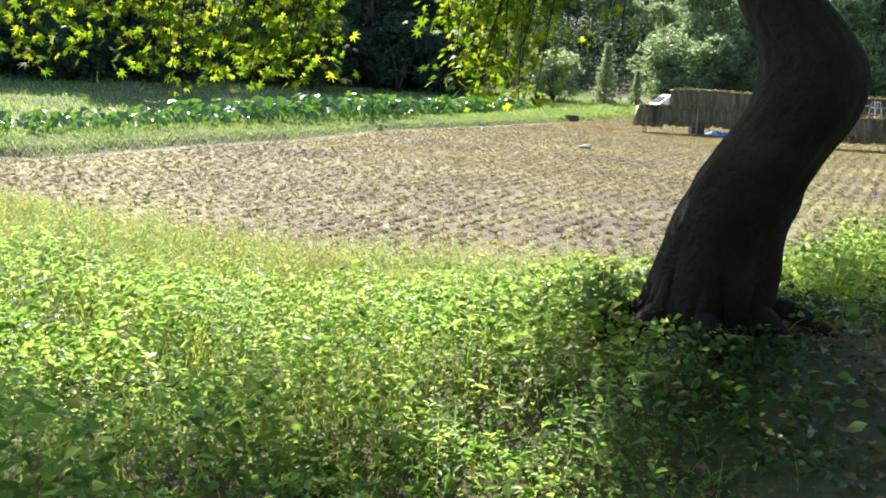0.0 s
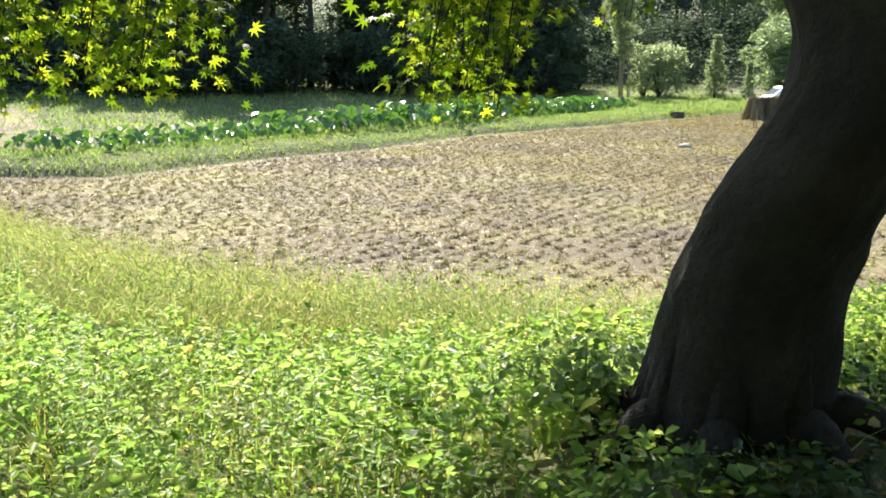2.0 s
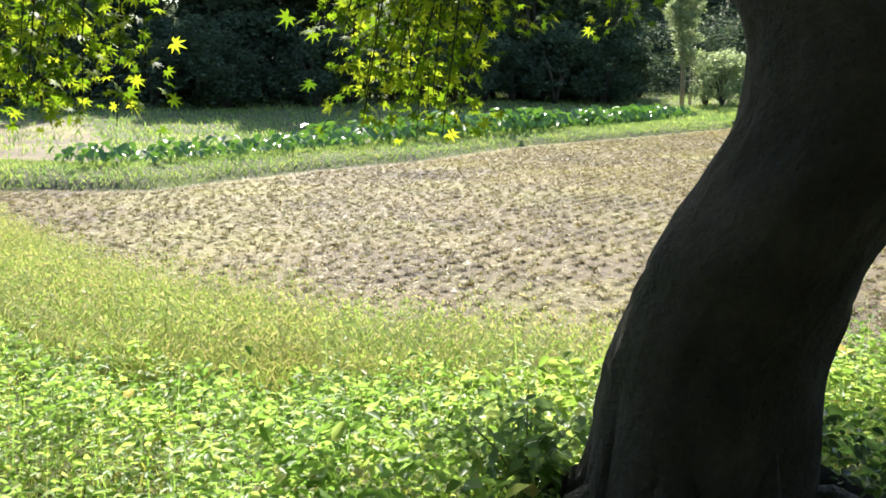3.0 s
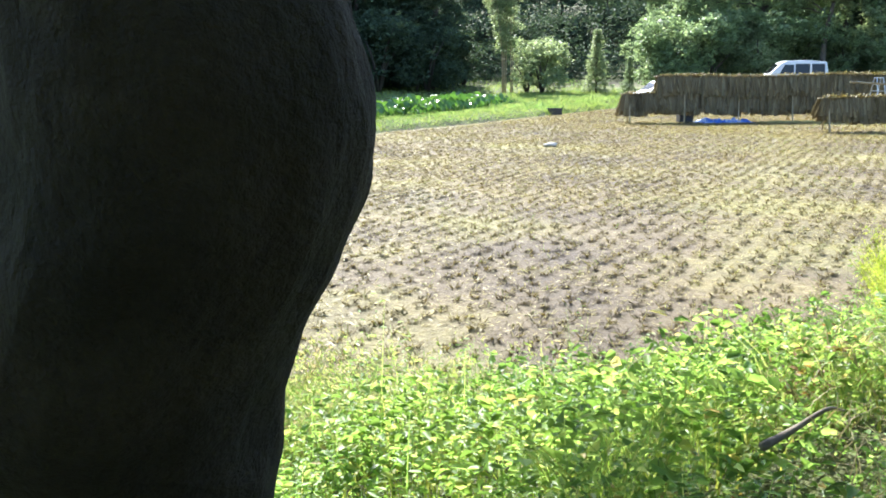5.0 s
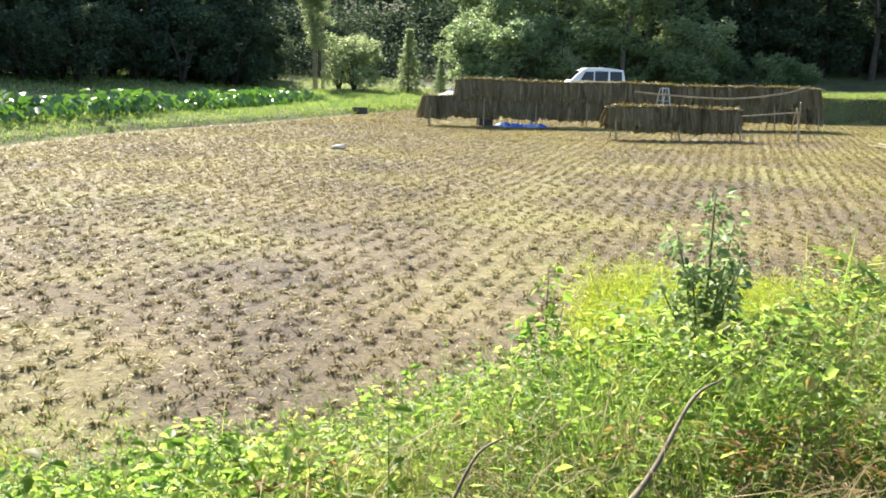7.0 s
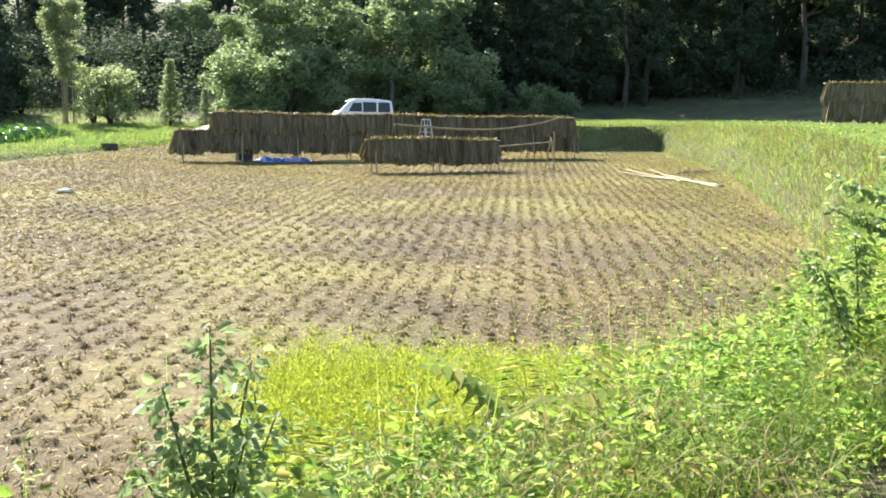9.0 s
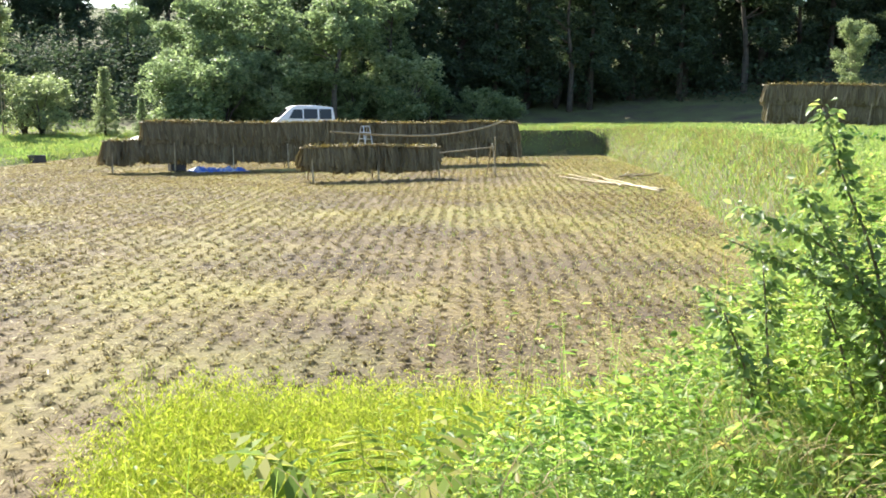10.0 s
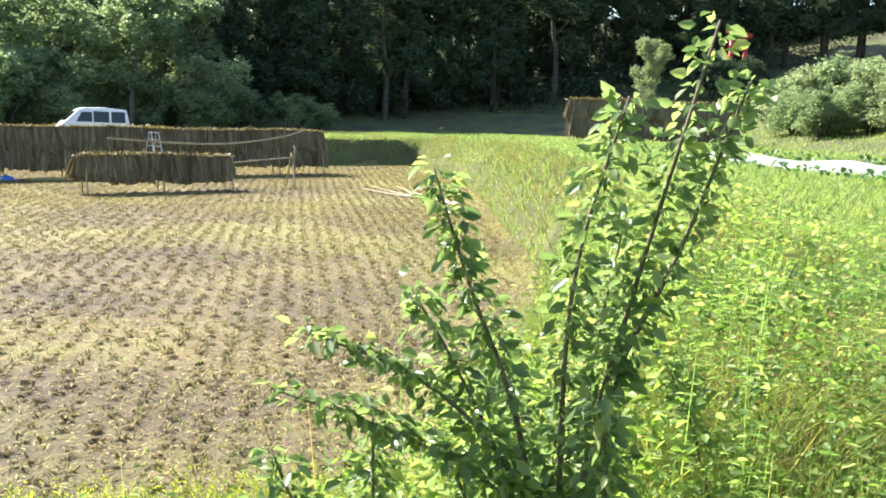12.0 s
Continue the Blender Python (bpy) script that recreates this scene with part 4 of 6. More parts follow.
# ---- vehicles ----
def car(name, label, L, W, H, prof, glass, at, yaw):
    """A vehicle from its side outline, with windows, wheels, lamps and bumpers."""
    root = tagged(new(name), label, "car")
    root.matrix_basis = pose(at[0], at[1], on_land(at[0], at[1]), 0, 0, yaw)
    bm = bmesh.new()
    vs = []
    for sy in (-1, 1):
        vs.append([bm.verts.new((x * L, sy * W / 2 * (1.0 if z < 0.55 else 1.0 - 0.16 * (z - 0.55) / 0.45), z * H)) for x, z in prof])
    n = len(prof)
    for k in range(n):
        bm.faces.new((vs[0][k], vs[0][(k + 1) % n], vs[1][(k + 1) % n], vs[1][k]))
    bm.faces.new(vs[0][::-1])
    bm.faces.new(vs[1])
    bmesh.ops.recalc_face_normals(bm, faces=bm.faces)
    bmesh.ops.bevel(bm, geom=list(bm.edges), offset=0.05, segments=3, affect="EDGES", profile=0.5)
    part("body", bm, M_VAN, root, smooth=True)
    for x0, x1, z0, z1, slant in glass:
        for sy in (-1, 1):
            bm = bmesh.new()
            y = lambda z: sy * (W / 2 * (1.0 - 0.16 * (z - 0.55) / 0.45) + 0.004)
            q = [(x0, z0), (x1, z0), (x1 + slant[1], z1), (x0 + slant[0], z1)]
            f = bm.faces.new([bm.verts.new((x * L, y(z), z * H)) for x, z in q])
            r = bmesh.ops.extrude_face_region(bm, geom=[f])
            bmesh.ops.translate(bm, vec=(0, -sy * 0.015, 0), verts=[v for v in r["geom"] if isinstance(v, bmesh.types.BMVert)])
            bmesh.ops.recalc_face_normals(bm, faces=bm.faces)
            part("side_window", bm, M_GLASS, root)
    # windscreen and rear window lie on the sloped ends
    for (xa, za), (xb, zb), s in ((prof[-4], prof[-3], 1), (prof[2], prof[3], -1)):
        bm = bmesh.new()
        f = []
        for sy, u in ((-1, 0.12), (1, 0.12), (1, 0.88), (-1, 0.88)):
            x, z = xa + (xb - xa) * u, za + (zb - za) * u
            f.append(bm.verts.new((x * L + (0.012 if s < 0 else -0.012), sy * W * 0.40, z * H + 0.008)))
        bm.faces.new(f)
        bmesh.ops.solidify(bm, geom=list(bm.faces), thickness=0.008)
        part("windscreen" if s > 0 else "rear_window", bm, M_GLASS, root)
    for x in (0.18, 0.80):
        for sy in (-1, 1):
            bm = bmesh.new()
            bmesh.ops.create_cone(bm, cap_ends=True, segments=24, radius1=0.27, radius2=0.27, depth=0.16, matrix=pose(x * L, sy * (W / 2 - 0.07), 0.27, 90))
            bmesh.ops.bevel(bm, geom=[e for e in bm.edges if len(e.link_faces) == 2 and e.calc_face_angle(0) > 1], offset=0.03, segments=2, affect="EDGES")
            w = part("wheel", bm, M_RUBBER, root, "black tyre", True)
            bm = bmesh.new()
            bmesh.ops.create_cone(bm, cap_ends=True, segments=20, radius1=0.17, radius2=0.15, depth=0.03, matrix=pose(x * L, sy * (W / 2 + 0.015), 0.27, 90))
            part("rim", bm, M_CHROME, w, "silver wheel rim")
    for x in (0.005, 0.985):
        bm = bmesh.new()
        box(bm, (0.12, W * 0.96, 0.18), (x * L, 0, 0.38), 0.04)
        part("bumper", bm, M_VAN, root)
    for sy in (-1, 1):
        bm = bmesh.new()
        box(bm, (0.06, 0.26, 0.16), (0.02 * L, sy * W * 0.36, 0.72), 0.03)
        part("headlight", bm, M_CHROME, root, "clear headlight")
    return root


VAN_PROF = [(0.99, 0.16), (1.0, 0.5), (0.99, 0.60), (0.955, 0.95), (0.66, 1.0), (0.36, 0.985), (0.27, 0.93), (0.07, 0.60), (0.0, 0.48), (0.0, 0.16)]
car("white_van", "white kei van parked behind the drying racks", 3.35, 1.45, 1.9, VAN_PROF,
    [(0.24, 0.46, 0.63, 0.88, (0.08, 0.0)), (0.48, 0.70, 0.62, 0.90, (0.0, 0.0)), (0.73, 0.93, 0.62, 0.90, (0.0, -0.005))], (18.6, 49.3), -8)
CAR_PROF = [(0.98, 0.16), (1.0, 0.52), (0.985, 0.62), (0.90, 0.97), (0.60, 1.0), (0.42, 0.99), (0.38, 0.95), (0.22, 0.66), (0.0, 0.52), (0.0, 0.16)]
car("white_car", "white hatchback parked behind the drying racks", 3.4, 1.48, 1.5, CAR_PROF,
    [(0.36, 0.55, 0.66, 0.92, (0.07, 0.0)), (0.58, 0.88, 0.66, 0.92, (0.0, -0.03))], (10.9, 46.2), 8)


# ---- small things round the paddy ----
def crumpled(name, label, cat, material, at, size, seed, n=26):
    bm = bmesh.new()
    bmesh.ops.create_grid(bm, x_segments=n, y_segments=n, size=0.5)
    for v in bm.verts:
        p = Vector((v.co.x * 7 + seed, v.co.y * 7, seed))
        edge = 1 - max(abs(v.co.x), abs(v.co.y)) * 2
        h = abs(noise.noise(p)) * 1.2 + 0.5 * abs(noise.noise(p * 2.7))
        v.co = Vector((v.co.x * size[0] * (1 + 0.2 * noise.noise(p * 0.6)), v.co.y * size[1] * (1 + 0.25 * noise.noise(p * 0.5 + Vector((9, 0, 0)))), 0.01 + size[2] * h * min(1, edge * 4)))
    bmesh.ops.solidify(bm, geom=list(bm.faces), thickness=0.006)
    ob = mesh_object(name, bm, material, smooth=False)
    ob.location = (at[0], at[1], on_land(*at) + 0.008)
    return tagged(ob, label, cat)


crumpled("blue_tarp", "crumpled blue tarpaulin lying on the stubble", "tarpaulin", M_TARP, (12.4, 36.0), (2.1, 1.1, 0.20), 3.0)
crumpled("straw_mat", "flattened pale straw spread before the rack", "straw", M_STRAW, (15.0, 35.6), (2.4, 0.9, 0.06), 8.0)


def stone(at, s, label):
    bm = bmesh.new()
    bmesh.ops.create_icosphere(bm, subdivisions=3, radius=0.5)
    for v in bm.verts:
        v.co *= 1 + 0.35 * noise.noise(v.co * 2.5 + Vector((at[0], at[1], 0)))
        v.co = Vector((v.co.x * s[0], v.co.y * s[1], (v.co.z + 0.3) * s[2]))
    ob = mesh_object("stone", bm, M_STONE)
    ob.location = (at[0], at[1], on_land(*at))
    tagged(ob, label, "stone")


stone((4.2, 25.6), (0.42, 0.3, 0.16), "pale flat stone lying in the stubble")


def ladder(at, h, yaw):
    root = tagged(new("step_ladder"), "small aluminium stepladder standing by the racks", "ladder")
    root.matrix_basis = pose(at[0], at[1], on_land(*at), 0, 0, yaw)
    for sx in (-1, 1):
        for sy in (-1, 1):
            bm = bmesh.new()
            tube(bm, [(sx * 0.24, sy * 0.42, 0), (sx * 0.16, sy * 0.06, h)], [0.028, 0.025], 6)
            part("rail", bm, M_CHROME, root)
    for k in range(1, 7):
        u = k / 7
        for sy in (-1, 1):
            bm = bmesh.new()
            box(bm, (0.48 - 0.16 * u, 0.07, 0.03), (0, sy * (0.42 - 0.36 * u), h * u), 0.006)
            part("rung", bm, M_CHROME, root)
    bm = bmesh.new()
    box(bm, (0.34, 0.16, 0.03), (0, 0, h), 0.008)
    part("top_plate", bm, M_CHROME, root)


ladder((17.9, 34.8), 1.72, 20)


def poles_on_ground():
    for i, (a, b) in enumerate([((22.9, 23.3), (24.2, 30.0)), ((23.3, 23.6), (23.2, 29.2)), ((23.0, 24.4), (25.0, 29.6)), ((22.7, 25.0), (24.6, 28.6)), ((25.2, 27.6), (27.2, 29.2)), ((24.9, 27.9), (27.5, 28.7)), ((25.4, 28.2), (27.0, 29.9))]):
        bm = bmesh.new()
        n = 14
        pts = [(a[0] + (b[0] - a[0]) * k / n, a[1] + (b[1] - a[1]) * k / n, 0.05 + 0.012 * i + 0.02 * math.sin(k * 0.5)) for k in range(n + 1)]
        tube(bm, pts, [0.034 * (1 - 0.035 * k) for k in range(n + 1)], 8, 0.08)
        ob = mesh_object("bamboo_pole", bm, M_BAMBOO)
        tagged(ob, "long pale bamboo pole lying on the stubble", "pole", group="spare rack poles")


poles_on_ground()


def crate(at, s, yaw, label):
    root = tagged(new("crate"), label, "crate")
    root.matrix_basis = pose(at[0], at[1], on_land(*at), 0, 0, yaw)
    bm = bmesh.new()
    box(bm, (s[0], s[1], s[2] * 0.06), (0, 0, s[2] * 0.03), 0.01)
    part("base", bm, M_CRATE, root)
    for k in (-1, 1):
        bm = bmesh.new()
        box(bm, (s[0], 0.02, s[2]), (0, k * s[1] / 2, s[2] / 2), 0.006)
        part("side", bm, M_CRATE, root)
        bm = bmesh.new()
        box(bm, (0.02, s[1], s[2]), (k * s[0] / 2, 0, s[2] / 2), 0.006)
        part("end", bm, M_CRATE, root)


crate((6.6, 42.6), (0.6, 0.4, 0.3), 20, "dark plastic crate standing on the grass bund")
crate((11.0, 36.4), (0.55, 0.4, 0.32), 5, "dark plastic crate under the long rack")


# ---- taro along the bund ----
def taro_meshes():
    out = []
    for i in range(5):
        pairs = []
        bm_v = []
        k = 7 + i % 3
        for j in range(k):
            a = 2 * math.pi * j / k + rng.uniform(-0.4, 0.4)
            h, r = rng.uniform(0.35, 0.75), rng.uniform(0.12, 0.42)
            tip = np.array([math.cos(a) * r, math.sin(a) * r, h])
            side = np.array([-math.sin(a), math.cos(a), 0]) * 0.012
            mid = tip * np.array([0.35, 0.35, 0.6])
            v = np.array([-side, side, mid + side * 0.8, mid - side * 0.8, tip + side * 0.5, tip - side * 0.5])
            pairs.append((v, np.array([[0, 1, 2, 3], [3, 2, 4, 5]])))
            s = rng.uniform(0.26, 0.44)
            d = np.array([math.cos(a), math.sin(a), -0.75 + rng.normal(0, 0.3)])
            nm = np.array([math.cos(a) * 0.6, math.sin(a) * 0.6, 1.0]) + ball(1)[0] * 0.35
            pairs.append(leaves((tip + d * s * 0.25)[None], nm[None], d[None], np.array([s]), np.array([s * 0.8]), 0.16))
        out.append(array_mesh("taro_plant", *merge(*pairs), M_TARO))
    return out


TARO_MESHES = taro_meshes()


def build_taro():
    ms = TARO_MESHES
    front = np.array([(-10.4, 17.6), (-8.4, 21.2), (-5.6, 26.2), (-3.2, 30.6), (0.4, 37.4), (4.6, 46.6)])
    cum = np.r_[0, np.cumsum(np.hypot(*np.diff(front, axis=0).T))]
    for row in range(5):
        s = 0.2
        while s < cum[-1]:
            x, y = np.interp(s, cum, front[:, 0]), np.interp(s, cum, front[:, 1])
            x, y = x - 0.88 * row * 0.62 + rng.normal(0, 0.1), y + 0.47 * row * 0.62 + rng.normal(0, 0.1)
            ob = new("taro_plant", ms[int(rng.integers(5))])
            sc = rng.uniform(0.75, 1.2) * (0.62 + 0.38 * sstep((s - 5) / 5))
            ob.matrix_basis = pose(x, y, on_land(x, y) - 0.01, 0, 0, rng.uniform(0, 360)) @ Matrix.Diagonal((sc, sc, sc, 1))
            tagged(ob, "leafy green taro plant growing beside the bund", "taro plant", group="taro row")
            s += rng.uniform(0.55, 0.75)


build_taro()


# ---- turf on the bund and the terrace ----
def build_turf():
    def strip(name, label, lines, reach, n, box4, h, w, extra=None):
        def keep(a, b):
            d = np.minimum.reduce([seg_dist(a, b, l) for l in lines])
            k = ~inside(a, b, FIELD) & (d < reach)
            return k & extra(a, b) if extra else k
        x, y = scatter(n, *box4, keep)
        m = len(x)
        v, f = blades(np.stack([x, y, land(x, y) - 0.01], 1), level(m), rng.uniform(*h, m) * (1 + 0.4 * wave(x, y, 1.5)), rng.uniform(*w, m), 0.6, 2)
        tagged(new(name, array_mesh(name, v, f, M_TURF)), label, "grass", kind="stuff")
    strip("bund_turf", "short mown bright grass on the paddy bund", [LEFT], 3.4, 420000, (-22, 14, 12, 52), (0.05, 0.14), (0.015, 0.03), lambda a, b: seg_dist(a, b, LEFT) > 0.08 + 0.1 * wave(a, b, 0.7))
    strip("terrace_turf", "short grass along the terrace edge and its bank", [RIGHT, FARR], 11.0, 420000, (10, 48, 5, 54), (0.06, 0.24), (0.014, 0.032))
    strip("meadow", "rough meadow grass beyond the taro", [LEFT], 34.0, 120000, (-60, 12, 14, 70), (0.08, 0.25), (0.03, 0.06), lambda a, b: (seg_dist(a, b, LEFT) > 3.4) & (~inside(a, b, PLOT) | (rng.uniform(size=len(a)) < 0.3)))
    strip("terrace_meadow", "rough grass on the upper terrace", [RIGHT], 26.0, 90000, (12, 62, -6, 40), (0.08, 0.25), (0.025, 0.05), lambda a, b: seg_dist(a, b, RIGHT) > 9.0)
    strip("far_turf", "rough grass by the track behind the racks", [FAR], 12.0, 60000, (2, 34, 42, 62), (0.1, 0.3), (0.02, 0.04))


build_turf()


# ---- trees ----
def crown_cloud(blobs, per, size, spread=(0.55, 0.55, 0.35), flat=0.5):
    cs = []
    for x, y, z, r in blobs:
        k = max(1, int(per * r * r))
        sub = ball(k) * rng.uniform(0.55, 1.0, (k, 1)) * np.array([r, r, r * 0.8]) + np.array([x, y, z])
        m = 16
        c = np.repeat(sub, m, 0) + ball(k * m) * rng.uniform(0.1, 1, (k * m, 1)) * np.array(spread) * (0.35 + 0.25 * r)
        cs.append(c)
    c = np.concatenate(cs)
    n = len(c)
    s = rng.uniform(0.6, 1.3, n) * size
    return leaves(c, np.array([0, 0, flat]) + ball(n) * 0.8, level(n) + np.array([0, 0, -0.3]), s * 1.3, s * 0.75, 0.2, "kite")


def tree_meshes(kind, seed):
    """Trunk and crown meshes of one tree about 1 unit = 1 m."""
    r0 = random.Random(seed)
    bm = bmesh.new()
    blobs, canes = [], []
    if kind == "broad":
        H = r0.uniform(10, 12.5)
        tr = smoothline([(0, 0, -0.3), (r0.uniform(-0.2, 0.2), r0.uniform(-.2, .2), H * 0.3), (r0.uniform(-.5, .5), r0.uniform(-.5, .5), H * 0.65), (r0.uniform(-.6, .6), 0, H * 0.92)], 12)
        tube(bm, tr, [0.24 * (1 - 0.9 * i / 12) + 0.02 for i in range(13)], 8, 0.2)
        for i in range(11):
            a, h = r0.uniform(0, 6.28), H * r0.uniform(0.3, 0.85)
            L = r0.uniform(1.6, 3.0) * (1.15 - 0.5 * h / H)
            p = tr[min(12, int(h / H * 13))]
            e = (p[0] + math.cos(a) * L, p[1] + math.sin(a) * L, h + r0.uniform(0.3, 1.2))
            tube(bm, [p, ((p[0] + e[0]) / 2, (p[1] + e[1]) / 2, (p[2] + e[2]) / 2 + 0.2), e], [0.08, 0.05, 0.015], 5)
            blobs.append((*e, r0.uniform(0.9, 1.5)))
        for i in range(5):
            blobs.append((r0.uniform(-1, 1), r0.uniform(-1, 1), H * r0.uniform(0.6, 1.0), r0.uniform(1.0, 1.5)))
        v, f = crown_cloud(blobs, 27, 0.19)
    elif kind == "cedar":
        H = r0.uniform(13, 16)
        tube(bm, [(0, 0, -0.3), (0.05, 0, H * 0.5), (0, 0.05, H)], [0.26, 0.16, 0.03], 8, 0.1)
        for i in range(30):
            h = H * (0.22 + 0.78 * i / 30)
            a, L = i * 2.4, 2.2 * (1.05 - h / H) + 0.3
            blobs.append((math.cos(a) * L * 0.7, math.sin(a) * L * 0.7, h - 0.2, 0.45 + 0.5 * (1.1 - h / H)))
        v, f = crown_cloud(blobs, 70, 0.17, (0.8, 0.8, 0.5))
    elif kind == "bush":
        H = r0.uniform(2.2, 3.2)
        for i in range(5):
            a = r0.uniform(0, 6.28)
            e = (math.cos(a) * H * 0.3, math.sin(a) * H * 0.3, H * r0.uniform(0.5, 0.8))
            tube(bm, [(0, 0, -0.1), (e[0] * 0.4, e[1] * 0.4, e[2] * 0.6), e], [0.06, 0.04, 0.012], 5)
        for i in range(12):
            a, r = r0.uniform(0, 6.28), H * 0.45 * math.sqrt(r0.uniform(0, 1))
            blobs.append((math.cos(a) * r, math.sin(a) * r, H * r0.uniform(0.18, 0.85), r0.uniform(0.45, 0.8)))
        v, f = crown_cloud(blobs, 90, 0.10)
    elif kind == "bamboo":
        for i in range(9):
            bx, by, a = r0.uniform(-0.5, 0.5), r0.uniform(-0.5, 0.5), r0.uniform(0, 6.28)
            H, dr = r0.uniform(6.5, 9.0), r0.uniform(0.5, 1.4)
            pts = smoothline([(bx, by, -0.2), (bx + 0.1 * math.cos(a), by + 0.1 * math.sin(a), H * 0.5), (bx + dr * 0.5 * math.cos(a), by + dr * 0.5 * math.sin(a), H * 0.85), (bx + dr * math.cos(a), by + dr * math.sin(a), H * 0.93)], 10)
            cane = bmesh.new()
            tube(cane, pts, [0.035 * (1 - 0.08 * k) for k in range(11)], 5)
            canes.append(cane)
            for k in range(3, 11):
                blobs.append((pts[k][0] + r0.uniform(-.2, .2), pts[k][1] + r0.uniform(-.2, .2), pts[k][2], 0.42))
        v, f = crown_cloud(blobs, 60, 0.11, (0.7, 0.7, 0.6), 0.1)
    elif kind == "conifer":
        H = 5.6
        tube(bm, [(0, 0, -0.2), (0, 0.02, H)], [0.11, 0.015], 7)
        for k in range(13):
            h = 0.5 + (H - 0.6) * k / 13
            L0 = 1.45 * (1.03 - h / H)
            for j in range(5):
                L = L0 * r0.uniform(0.6, 1.2)
                a = j * 1.257 + k * 0.5 + r0.uniform(-0.2, 0.2)
                e = (math.cos(a) * L, math.sin(a) * L, h - 0.12)
                tube(bm, [(0, 0, h), e], [0.018, 0.006], 4)
                blobs += [(e[0] * 0.55, e[1] * 0.55, h, 0.16 + 0.10 * L), (e[0], e[1], e[2], 0.15 + 0.05 * L)]
        v, f = crown_cloud(blobs, 130, 0.095, (0.7, 0.7, 0.3), 0.8)
    stems = []
    for b in canes or [bm]:
        me = bpy.data.meshes.new("cane" if canes else "trunk")
        b.to_mesh(me)
        b.free()
        me.polygons.foreach_set("use_smooth", [True] * len(me.polygons))
        me.materials.append(M_BAMBOO if canes else M_FARBARK)
        stems.append(me)
    return stems, (v, f)


TREES = {}


def tree(kind, variant, material, name, label, at, yaw=0.0, sc=1.0, group="", tall=1.0, cat="tree"):
    key = (kind, variant, material.name)
    if key not in TREES:
        tk, (v, f) = tree_meshes(kind, variant * 13 + len(kind))
        TREES[key] = (tk, array_mesh("crown", v, f, material))
    tk, cr = TREES[key]
    root = new(name)
    root.matrix_basis = pose(at[0], at[1], on_land(*at) - 0.05, 0, 0, yaw) @ Matrix.Diagonal((sc, sc, sc * tall, 1))
    for nm, me in [("cane" if len(tk) > 1 else "trunk", t) for t in tk] + [("crown", cr)]:
        o = new(nm, me)
        o.parent = root
    return tagged(root, label, cat, group)


def wood_line(x):
    return float(np.interp(x, [-60, -34, -17, -8, 4], [30, 36, 42.5, 52, 60]))


